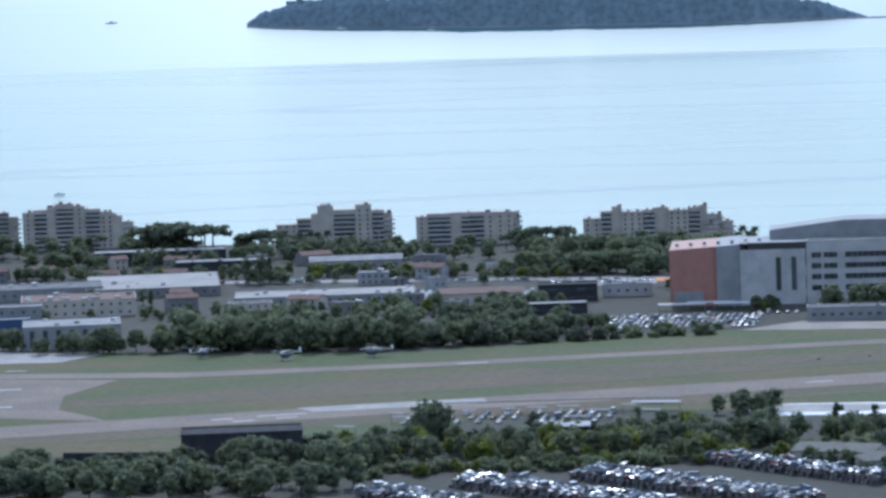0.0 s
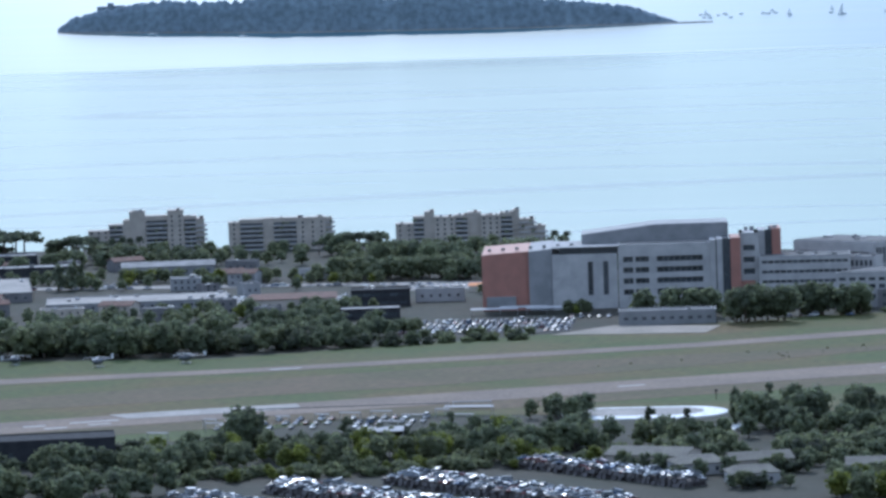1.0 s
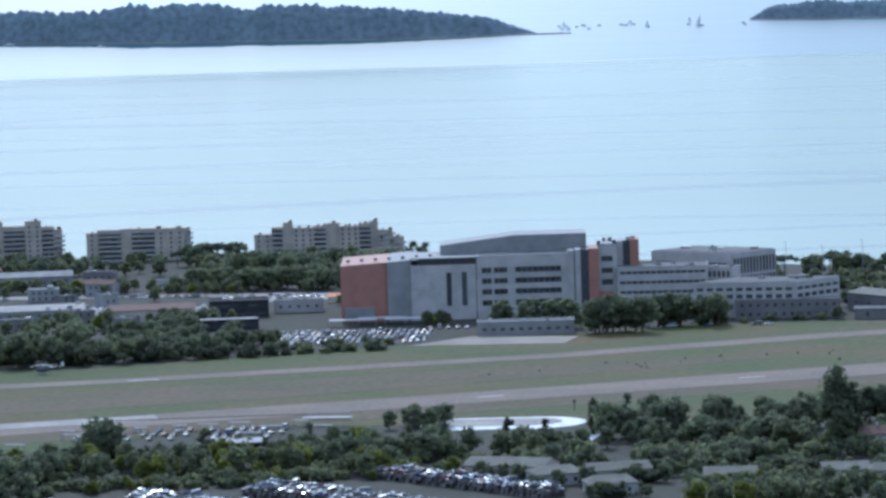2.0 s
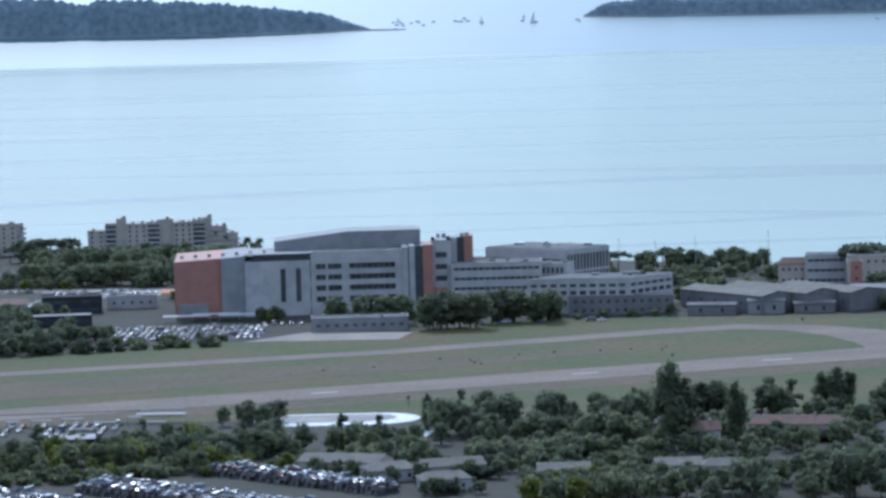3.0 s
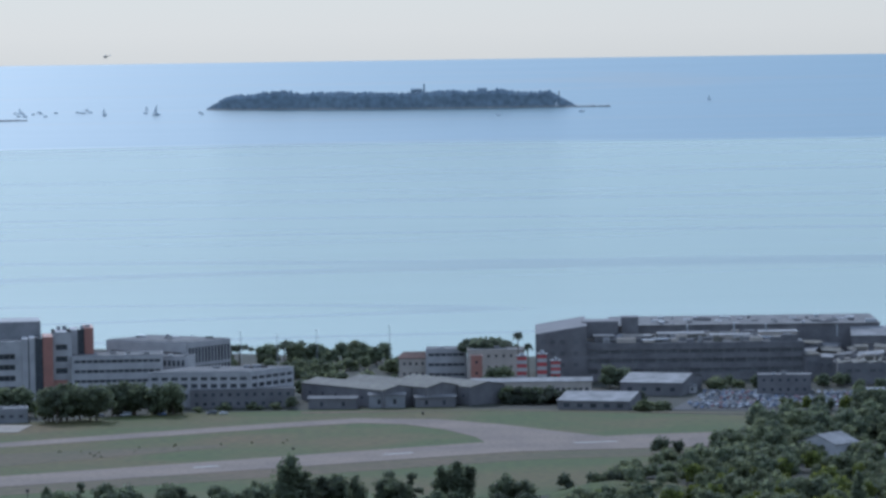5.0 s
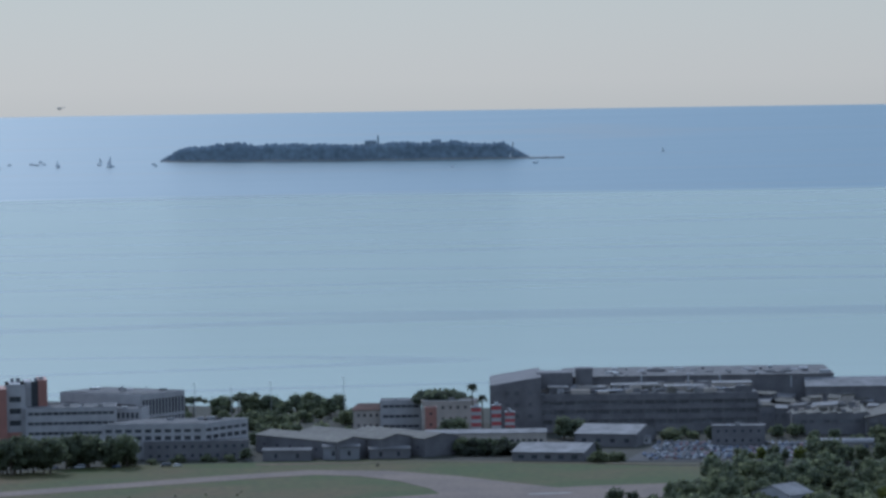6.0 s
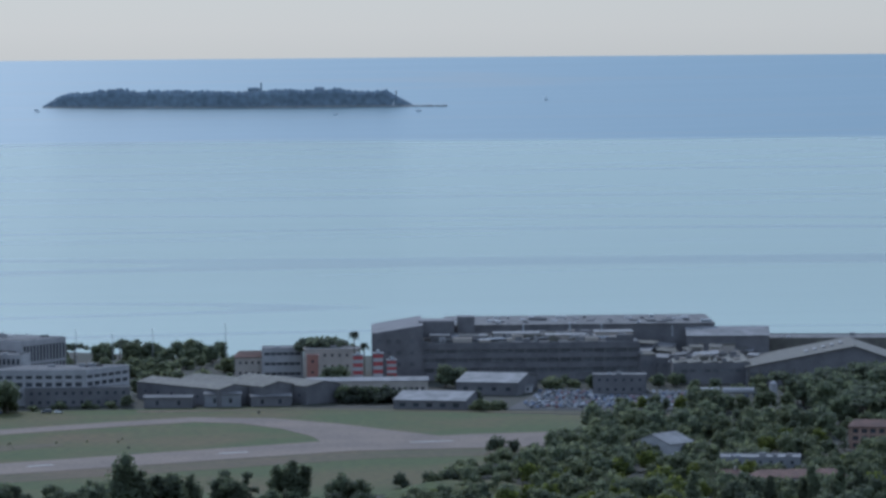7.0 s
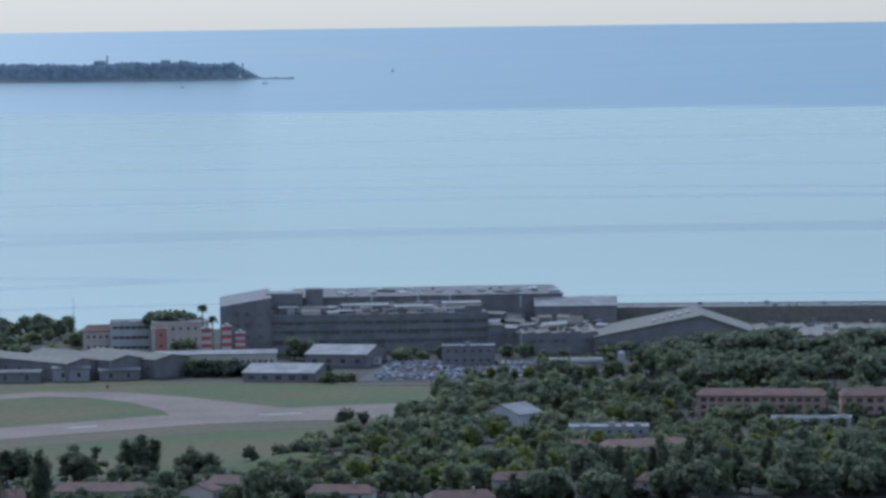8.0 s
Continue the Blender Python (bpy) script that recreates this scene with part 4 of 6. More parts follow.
# scattered small workshops and houses of the town
_t = random.Random(404)
for i in range(28):
    for trial in range(20):
        x, y = _t.uniform(-600, -255), _t.uniform(1985, 2325)
        if all(not (abs((inv @ Vector((x, y, LAND))).x) < hw + 9 and -14 < (inv @ Vector((x, y, LAND))).y < d + 9) for inv, hw, d in FOOT):
            w = _t.uniform(9, 22)
            flat = _t.random() < 0.5
            house("workshop" if flat else "town_house", ("low flat-roofed workshop with pale walls" if flat else "small house with a tiled roof in the town"), "workshop" if flat else "house", facing(x, y, _t.uniform(-25, 25)), w, _t.uniform(8, 14), _t.uniform(4, 7.5),
                  _t.choice(("render", "works", "grey", "works")), "flat" if flat else "pitched", _t.choice(("gravelroof", "metalroof")) if flat else "tile", 1 + (i % 2), max(2, int(w / 4)), rise=2.0, clutter=2 if flat else 0, seed=500 + i, group="small buildings of the town")
            break

# ---- trees ----
def leaf_cloud(rnd, blobs, count, size, flat=0.0):
    """Small leaves in a loose shell round each clump, and a dark solid heart inside it."""
    verts, faces = [], []
    total = sum(b[3] * b[4] for b in blobs)
    for nr, (cx, cy, cz, r, rz) in enumerate(blobs):
        for k in range(int(count * r * rz / total)):
            u, a = rnd.uniform(-0.75, 1), rnd.uniform(0, math.tau)
            s = math.sqrt(1 - u * u)
            q = rnd.uniform(0.84, 1.2)
            p = Vector((cx + r * q * s * math.cos(a), cy + r * q * s * math.sin(a), cz + rz * q * u))
            n = Vector((s * math.cos(a), s * math.sin(a), u)) + Vector((rnd.gauss(0, 0.5), rnd.gauss(0, 0.5), rnd.gauss(0, 0.5) + flat))
            t = n.orthogonal().normalized()
            t = Matrix.Rotation(rnd.uniform(0, math.tau), 3, n) @ t
            b = n.cross(t).normalized()
            g = size * rnd.uniform(0.55, 1.25)
            i = len(verts)
            verts += [p - t * g, p - b * g * 0.6, p + t * g, p + b * g * 0.6]
            faces.append((i, i + 1, i + 2, i + 3))
        i = len(verts)          # heart: a lumpy ball
        for ring in range(1, 4):
            th = math.pi * ring / 4
            for k in range(6):
                a = k * math.tau / 6 + ring
                q = 0.8 * rnd.uniform(0.8, 1.1)
                verts.append(Vector((cx + r * q * math.sin(th) * math.cos(a), cy + r * q * math.sin(th) * math.sin(a), cz + rz * q * math.cos(th))))
        verts += [Vector((cx, cy, cz + rz * 0.75)), Vector((cx, cy, cz - rz * 0.7))]
        for k in range(6):
            j = (k + 1) % 6
            faces += [(i + 18, i + k, i + j), (i + k, i + 6 + k, i + 6 + j, i + j), (i + 6 + k, i + 12 + k, i + 12 + j, i + 6 + j), (i + 12 + k, i + 19, i + 12 + j)]
    return verts, faces


def tree_meshes(kind, seed, lean=1.0):
    """Trunk with limbs, and crown, of a tree 10 m high."""
    rnd = random.Random(seed)
    blobs, limbs = [], []
    if kind in ("broad", "olive", "lime"):
        trunk = 1.8
        for k in range(10):
            z = 2.6 + 5.0 * k / 9 + rnd.uniform(-0.4, 0.4)
            reach = 3.0 * math.sqrt(max(0.05, 1 - ((z - 4.4) / 4.6) ** 2))
            a, q = k * 2.4 + rnd.uniform(-0.5, 0.5), reach * rnd.uniform(0.45, 1.0)
            r = rnd.uniform(1.6, 2.5)
            blobs.append((q * math.cos(a), q * math.sin(a), z, r, r * rnd.uniform(0.75, 0.9)))
        blobs.append((rnd.uniform(-0.6, 0.6), 0, 8.0, 1.9, 1.7))
        count, size = 420, 0.56
    elif kind == "umbrella":
        trunk = 6.5
        for k in range(15):
            a, q = rnd.uniform(0, math.tau), 4.6 * math.sqrt(rnd.uniform(0.02, 1))
            r = rnd.uniform(1.1, 1.7)
            blobs.append((q * math.cos(a), q * math.sin(a), 8.5 - 0.06 * q * q + rnd.uniform(-0.3, 0.3), r, r * 0.62))
        count, size = 320, 0.55
    elif kind == "pine":
        trunk = 2.4
        for k in range(14):
            z = rnd.uniform(1.8, 9.0)
            q = (9.8 - z) * 0.42 * rnd.uniform(0.4, 1.1)
            a, r = rnd.uniform(0, math.tau), rnd.uniform(0.75, 1.4)
            blobs.append((q * math.cos(a), q * math.sin(a), z, r, r * 0.65))
        count, size = 310, 0.5
    elif kind == "poplar":
        trunk = 1.6
        for k in range(16):
            z = 1.4 + 8.0 * k / 16
            w = 0.5 + 0.75 * math.sin(math.pi * min(1, (z + 0.6) / 9.9)) ** 0.8
            a, q = rnd.uniform(0, math.tau), w * rnd.uniform(0.2, 0.75)
            r = w * rnd.uniform(0.7, 1.0)
            blobs.append((q * math.cos(a), q * math.sin(a), z, r, r * 1.5))
        count, size = 800, 0.28
    else:                       # shrub, ten metres high by scale alone
        trunk = 1.0
        for k in range(11):
            a, q = rnd.uniform(0, math.tau), 5.6 * math.sqrt(rnd.uniform(0, 1))
            r = rnd.uniform(2.0, 3.6)
            blobs.append((q * math.cos(a), q * math.sin(a), rnd.uniform(2, 6.4) - 0.05 * q * q, r, r * 0.85))
        count, size = 260, 1.02
    bm = bmesh.new()
    tube(bm, (0, 0, -0.3), (0.1, 0, trunk), 0.30, 0.2, 6)
    for cx, cy, cz, r, rz in blobs[::4]:
        tube(bm, (0.1, 0, min(trunk, cz - 0.4)), (cx, cy, cz), 0.14, 0.04, 4)
    t = mesh_of(bm, "trunk", "bark")
    v, f = leaf_cloud(rnd, blobs, int(count * lean), size / math.sqrt(lean))
    me = bpy.data.meshes.new("crown")
    me.from_pydata(v, [], f)
    me.materials.append(M[{"broad": "leaf", "olive": "olive", "lime": "lime", "umbrella": "pine", "pine": "pine", "poplar": "leaf", "shrub": "olive", "darkshrub": "pine"}[kind]])
    return t, me


LABELS = {"broad": ("dark green broad-leaved tree with a rounded crown", "tree"), "olive": ("grey-green tree with a loose crown", "tree"), "lime": ("small bright yellow-green leafy tree", "tree"),
          "umbrella": ("dark umbrella pine with a flat crown", "pine tree"), "pine": ("dark green pine with a conical crown", "pine tree"), "poplar": ("tall slender dark green poplar", "poplar"),
          "shrub": ("low rounded grey-green shrub", "shrub"), "darkshrub": ("low rounded dark green shrub", "shrub")}
PROTOS = {k: [tree_meshes(k, 7 + 31 * i + len(k)) for i in range(4 if k in ("broad", "olive") else 2)] for k in LABELS}
LEAN = {k: [tree_meshes(k, 507 + 31 * i + len(k), 0.5) for i in range(len(v))] for k, v in PROTOS.items()}
FIRST = {}
TREES = random.Random(5)


def plant(kind, x, y, height, z=LAND, wide=1.0):
    i = TREES.randrange(len(PROTOS[kind]))
    m = pose(x, y, z, 0, 0, TREES.uniform(0, 360)) @ Matrix.Diagonal((wide * height / 10 * TREES.uniform(0.85, 1.15), wide * height / 10 * TREES.uniform(0.85, 1.15), height / 10, 1))
    if (kind, i) in FIRST:
        return copy_thing(FIRST[kind, i], m)
    label, cat = LABELS[kind]
    e = empty("shrub" if "shrub" in kind else "tree", pose(x, y, z), label, cat, cat + "s on the plain")
    for name, me in zip(("trunk", "crown"), PROTOS[kind][i]):
        o = new(name, me)
        o.parent = e
    FIRST[kind, i] = e
    made = copy_thing(e, m)
    # the pattern itself takes the place of its first copy
    for o in made.children:
        bpy.data.objects.remove(o)
    bpy.data.objects.remove(made)
    return e


def free(x, y):
    for inv, hw, d in FOOT:
        p = inv @ Vector((x, y, LAND))
        if abs(p.x) < hw and -2.5 < p.y < d + 2:
            return False
    return True


JOINED = {}
CLEAR = ((-266, -202, 2112, 2164), (-425, -236, 2044, 2130), (-82, -6, 1290, 1384), (246, 350, 1890, 2004))   # yards and gardens without trees


def wood(a, b, half, n, kinds, lo, hi, apart=0):
    """n trees scattered along the line a to b, up to half metres to either side; the first ones stand apart as things, the rest are one woodland."""
    a, b, n, lo, hi = Vector(a), Vector(b), int(n * 0.82), lo * 1.14, hi * 1.16
    s = (b - a).orthogonal().normalized()
    for i in range(n):
        for trial in range(6):
            p = a.lerp(b, TREES.random()) + s * TREES.uniform(-half, half)
            if abs(p.x) > 0.285 * p.y or (p.y < 1395 and p.x > 0.125 * p.y):
                break
            if free(p.x, p.y) and not any(a0 < p.x < a1 and b0 < p.y < b1 for a0, a1, b0, b1 in CLEAR):
                kind, h = TREES.choice(kinds), TREES.uniform(lo, hi)
                if i < apart:
                    plant(kind, p.x, p.y, h)
                else:
                    s1, s2 = TREES.uniform(0.85, 1.2), TREES.uniform(0.85, 1.2)
                    m = pose(p.x, p.y, LAND, 0, 0, TREES.uniform(0, 360)) @ Matrix.Diagonal((h / 10 * s1, h / 10 * s2, h / 10, 1))
                    JOINED.setdefault(kind, []).append((TREES.randrange(len(PROTOS[kind])), m))
                break


DARK = ("broad", "broad", "broad", "pine", "olive")
GREEN = ("broad", "olive", "olive", "broad", "lime")
# far side of the airfield
wood((-415, 1820), (-300, 1814), 10, 40, ("broad", "broad", "olive"), 10, 15, apart=20)
wood((-300, 1812), (-225, 1856), 12, 30, ("broad", "broad", "olive", "darkshrub"), 7, 11, apart=20)
wood((-420, 1850), (-290, 1850), 22, 44, DARK, 12, 16)
wood((-290, 1880), (-225, 1900), 22, 26, DARK, 7, 10)
wood((-225, 1862), (-140, 1880), 6, 16, ("darkshrub", "broad", "shrub"), 3, 6)
wood((-430, 1930), (-250, 1945), 26, 44, DARK, 6.5, 9.5)
wood((-340, 2000), (-250, 2000), 14, 12, GREEN, 6, 9)
wood((-470, 1815), (-425, 1812), 6, 8, ("broad",), 7, 10)
wood((-760, 2420), (-480, 2395), 20, 60, ("broad", "broad", "umbrella", "olive"), 8, 14)
wood((-480, 2400), (-170, 2370), 24, 90, ("broad", "broad", "umbrella", "olive"), 6, 10)
wood((-312, 2400), (-278, 2396), 14, 16, ("broad", "umbrella"), 10, 13)
wood((-700, 2300), (-430, 2205), 16, 26, GREEN, 5, 8)
wood((-430, 2200), (-200, 2190), 14, 18, GREEN, 5, 7)
wood((-290, 2310), (-110, 2250), 34, 90, ("broad", "broad", "olive"), 9, 14)
wood((-548, 2390), (-500, 2386), 8, 16, ("umbrella", "broad"), 17, 21)
wood((-478, 2385), (-462, 2382), 4, 5, ("umbrella",), 14, 16)
wood((-520, 2072), (-465, 2066), 3, 10, ("pine", "poplar"), 7, 9)
wood((-560, 1985), (-480, 1980), 6, 8, GREEN, 5, 8)
wood((-140, 1968), (-60, 1958), 6, 16, ("lime", "olive"), 5, 7.5, apart=16)
wood((-104, 1952), (-64, 1942), 6, 12, ("broad",), 11, 14)
wood((-64, 1914), (-30, 1908), 8, 14, ("broad", "broad", "pine"), 14, 18, apart=8)
wood((-22, 1938), (10, 1936), 6, 10, ("broad",), 13, 16, apart=6)
wood((-30, 1945), (60, 1950), 6, 12, ("darkshrub", "shrub"), 3, 5)
wood((0, 2230), (128, 2205), 20, 40, ("broad", "broad", "olive", "umbrella"), 7, 12)
wood((60, 2120), (130, 2090), 16, 14, ("shrub", "olive"), 5, 8)
wood((146, 1962), (206, 1950), 4, 24, ("darkshrub", "broad"), 6.5, 8.5)
wood((168, 2022), (182, 2018), 3, 3, ("broad",), 11, 13)
wood((164, 2094), (184, 2090), 3, 8, ("umbrella",), 19, 22)
wood((232, 2030), (262, 2024), 5, 5, ("broad",), 9, 12)
wood((255, 2020), (400, 2005), 9, 26, ("shrub", "olive", "broad"), 4, 7)
wood((232, 1905), (272, 1898), 5, 10, ("shrub", "olive"), 4, 6)
wood((280, 1892), (360, 1872), 8, 26, GREEN, 5, 8)
wood((330, 1975), (440, 1955), 8, 16, ("shrub", "broad"), 4, 7)
for x, y, h in ((40, 1976, 9), (66, 1950, 7), (238, 1935, 7), (205, 2024, 8)):
    plant("broad", x, y, h)
wood((-560, 2250), (-200, 2160), 36, 56, ("broad", "olive", "broad"), 5, 7.5)
wood((-470, 1990), (-240, 2015), 26, 70, ("broad", "olive", "broad"), 4, 7)
wood((-200, 2100), (-110, 2085), 20, 16, GREEN, 5, 8)
wood((-415, 1830), (-235, 1850), 24, 60, ("broad", "darkshrub", "olive"), 6, 10)
wood((0, 2180), (150, 2150), 22, 40, ("olive", "shrub", "broad"), 5, 8)
wood((20, 2010), (170, 2010), 12, 14, ("olive", "broad"), 5, 8)
# hedges and trees of the town and the shore
wood((-262, 1826), (-200, 1840), 4, 26, ("darkshrub", "broad"), 4, 7)
wood((-200, 1842), (-146, 1856), 3, 18, ("darkshrub", "shrub"), 3, 5)
wood((-445, 1822), (-418, 1820), 4, 9, ("broad",), 9, 12)
wood((-505, 1835), (-476, 1838), 5, 9, ("broad",), 8, 11)
wood((-440, 2185), (-425, 2200), 5, 6, ("pine", "poplar"), 13, 16)
wood((-300, 2230), (-195, 2205), 16, 60, ("broad", "broad", "olive"), 9, 13)
wood((-600, 2330), (-480, 2300), 16, 40, DARK, 7, 11)
wood((-600, 2245), (-530, 2240), 10, 24, DARK, 6, 9)
wood((-480, 2350), (-310, 2335), 12, 60, DARK, 7, 10)
wood((-275, 1960), (-250, 2000), 8, 14, DARK, 6, 9)
wood((-262, 1880), (-200, 1892), 8, 24, DARK, 6, 9)
wood((-470, 2230), (-250, 2215), 8, 30, GREEN, 5, 8)
wood((425, 1895), (535, 1885), 22, 46, ("umbrella", "umbrella", "broad"), 15, 20)
wood((330, 1860), (420, 1850), 14, 24, DARK, 8, 12)
# near side of the airfield
wood((-405, 1345), (-235, 1335), 20, 70, DARK, 7, 11)
wood((240, 1426), (400, 1420), 12, 60, ("poplar", "broad", "broad"), 9, 14)
wood((-40, 1470), (40, 1462), 16, 34, DARK, 7, 11)
wood((-135, 1490), (-120, 1400), 9, 26, GREEN, 6, 9)
wood((-314, 1417), (-268, 1417), 2, 12, ("darkshrub", "broad", "pine"), 6, 9)
wood((-270, 1440), (-262, 1436), 4, 5, ("darkshrub",), 6, 8)
wood((-126, 1548), (-102, 1538), 8, 12, DARK, 7, 9)
wood((-420, 1350), (-240, 1380), 40, 80, ("broad", "darkshrub", "olive"), 4, 7)
wood((-240, 1400), (-60, 1425), 30, 80, ("shrub", "olive", "lime"), 4, 7)
wood((-60, 1440), (160, 1470), 40, 130, ("broad", "broad", "olive"), 5, 8)
wood((-30, 1345), (190, 1350), 40, 120, ("broad", "broad", "olive"), 5, 9)
wood((160, 1490), (440, 1490), 34, 190, ("olive", "olive", "broad", "lime"), 6, 10)
wood((215, 1570), (450, 1570), 55, 190, ("olive", "broad", "olive", "shrub", "lime"), 5, 9.5)
wood((245, 1690), (480, 1720), 60, 150, ("olive", "broad", "olive", "shrub"), 6, 10)
wood((-420, 1372), (-300, 1372), 26, 52, DARK, 6, 10, apart=20)
wood((-300, 1388), (-235, 1392), 14, 26, DARK, 7, 11, apart=20)
wood((-262, 1420), (-140, 1428), 22, 74, GREEN, 6, 9.5, apart=40)
wood((-150, 1440), (-92, 1440), 16, 26, DARK, 7, 10)
wood((-235, 1462), (-222, 1458), 5, 5, ("broad",), 13, 15.5, apart=5)
for x, y, k, h in ((-188, 1468, "pine", 12), (-150, 1480, "pine", 11), (-141, 1486, "broad", 9), (-112, 1478, "poplar", 11), (-106, 1480, "poplar", 11), (-74, 1470, "pine", 13), (-60, 1466, "pine", 12), (-66, 1460, "pine", 9)):
    plant(k, x, y, h)
wood((-105, 1462), (-62, 1448), 9, 16, DARK, 8, 11)
wood((-45, 1510), (44, 1502), 22, 50, ("broad", "pine", "broad", "poplar"), 9, 13.5, apart=30)
wood((-70, 1420), (40, 1415), 14, 30, ("broad", "shrub", "darkshrub"), 6, 9)
wood((-25, 1300), (45, 1318), 20, 34, GREEN, 7, 10)
wood((45, 1300), (200, 1330), 34, 60, DARK, 7, 12)
wood((84, 1298), (108, 1298), 6, 6, ("broad",), 13, 16, apart=6)
wood((60, 1404), (230, 1392), 16, 30, DARK, 6, 10)
plant("poplar", 48, 1437, 34, wide=1.3)
plant("poplar", 53, 1442, 27, wide=1.2)
plant("poplar", 72, 1440, 25, wide=1.05)
for x, y, k, h in ((110, 1532, "poplar", 17.5), (115.5, 1530, "poplar", 19.5), (120.5, 1534, "poplar", 17), (133, 1519, "broad", 14.5), (141, 1517, "broad", 12.5), (164, 1585, "darkshrub", 7.5), (176, 1592, "darkshrub", 7), (184, 1594, "darkshrub", 8), (192, 1596, "darkshrub", 7), (219, 1706, "darkshrub", 9.0), (226, 1712, "darkshrub", 7)):
    plant(k, x, y, h, wide={"poplar": 1.7, "darkshrub": 0.75}.get(k, 1.0))
wood((58, 1532), (102, 1524), 8, 18, ("broad", "pine", "broad"), 10, 14, apart=18)
wood((100, 1512), (150, 1508), 8, 12, ("broad", "darkshrub"), 6, 9)
wood((178, 1555), (235, 1690), 16, 50, ("shrub", "shrub", "olive", "broad"), 3.5, 7, apart=16)
wood((235, 1600), (300, 1780), 26, 80, ("olive", "broad", "shrub", "broad"), 6, 11, apart=20)
wood((270, 1780), (380, 1755), 24, 50, DARK, 8, 13)
wood((330, 1700), (370, 1700), 16, 16, GREEN, 6, 9)
wood((200, 1500), (280, 1545), 22, 36, GREEN, 5, 9)
wood((280, 1500), (420, 1545), 24, 50, DARK, 5, 9)
wood((255, 1448), (410, 1446), 8, 34, ("poplar", "broad", "poplar"), 15, 20, apart=24)
wood((150, 1452), (260, 1446), 8, 22, ("broad", "pine", "olive"), 8, 13)
wood((340, 1600), (470, 1590), 26, 50, GREEN, 5, 8)
wood((380, 1650), (460, 1640), 8, 14, ("shrub", "olive"), 3, 5)
wood((385, 1850), (520, 1850), 70, 150, ("umbrella", "broad", "broad"), 11, 16)
wood((400, 1740), (520, 1735), 18, 26, DARK, 6, 9)
wood((333, 1686), (345, 1682), 4, 5, ("lime",), 7, 8.5, apart=5)
plant("lime", 264, 1523, 9)
plant("lime", 272, 1526, 7)


def join_woods():
    """All trees of a woodland in one mesh for each kind, trunks and crowns."""
    def arrays(me):
        v = np.empty(len(me.vertices) * 3, np.float32)
        me.vertices.foreach_get("co", v)
        lo = np.empty(len(me.loops), np.int32)
        me.loops.foreach_get("vertex_index", lo)
        st = np.empty(len(me.polygons), np.int32)
        me.polygons.foreach_get("loop_start", st)
        return v.reshape(-1, 3), lo, st
    for kind, rows in JOINED.items():
        known = [[arrays(me) for me in pair] for pair in LEAN[kind]]
        e = empty("woodland", pose(0, 0, LAND), "dense stand of " + LABELS[kind][0] + "s", "woodland", "", "stuff")
        for k, name in enumerate(("trunk", "crown")):
            vs, los, sts, nv, nl = [], [], [], 0, 0
            for i, m in rows:
                v, lo, st = known[i][k]
                mm = np.array(m, dtype=np.float32)
                vs.append(v @ mm[:3, :3].T + mm[:3, 3] - np.array((0, 0, LAND), np.float32))
                los.append(lo + nv)
                sts.append(st + nl)
                nv, nl = nv + len(v), nl + len(lo)
            v, lo, st = np.concatenate(vs), np.concatenate(los), np.concatenate(sts)
            me = bpy.data.meshes.new(name)
            me.vertices.add(len(v))
            me.vertices.foreach_set("co", v.astype(np.float32).ravel())
            me.loops.add(len(lo))
            me.loops.foreach_set("vertex_index", lo.astype(np.int32))
            me.polygons.add(len(st))
            me.polygons.foreach_set("loop_start", st.astype(np.int32))
            me.update(calc_edges=True)
            me.materials.append(LEAN[kind][0][k].materials[0])
            o = new(name, me)
            o.parent = e
            o["kind"] = "stuff"


def palm(x, y, h, seed):
    rnd = random.Random(seed)
    e = empty("palm_tree", pose(x, y, LAND, 0, 0, rnd.uniform(0, 360)), "tall palm with a ragged crown of fronds", "palm tree", "palms by the sea")
    bm = bmesh.new()
    tube(bm, (0, 0, -0.3), (0.3, 0, h * 0.5), 0.35, 0.28)
    tube(bm, (0.3, 0, h * 0.5), (0.4, 0, h), 0.28, 0.25)
    part("trunk", bm, "bark", e)
    bm = bmesh.new()
    for k in range(56):
        a, up, ln = rnd.uniform(0, math.tau), rnd.uniform(-0.6, 1.2), rnd.uniform(2.6, 3.6)
        d = Vector((math.cos(a), math.sin(a), 0))
        s = Vector((-d.y, d.x, 0))
        last = None
        for i in range(5):
            t = i / 4
            c = Vector((0.4, 0, h)) + d * ln * t * math.cos(up * 0.7) + Vector((0, 0, ln * (math.sin(up) * t - 0.85 * t * t)))
            w = 0.55 * math.sin(math.pi * (0.12 + 0.85 * t))
            row = [bm.verts.new(c - s * w - Vector((0, 0, w * 0.5))), bm.verts.new(c), bm.verts.new(c + s * w - Vector((0, 0, w * 0.5)))]
            if last:
                for j in (0, 1):
                    bm.faces.new((last[j], last[j + 1], row[j + 1], row[j]))
            last = row
    part("crown", bm, "pine", e)


for i, (x, y, h) in enumerate(((188.5, 2053, 27.5), (193, 2045, 22), (180, 2085, 19), (-301, 2381, 13), (-294, 2383, 14), (-288, 2384, 13), (-510, 2395, 19), (-462, 2415, 13), (-452, 2414, 12), (-446, 2416, 13), (-440, 2415, 12), (-434, 2412, 13), (-474, 2416, 12), (-170, 2330, 16), (-163, 2332, 15), (-20, 2150, 18), (-14, 2152, 15))):
    palm(x, y, h, 300 + i)


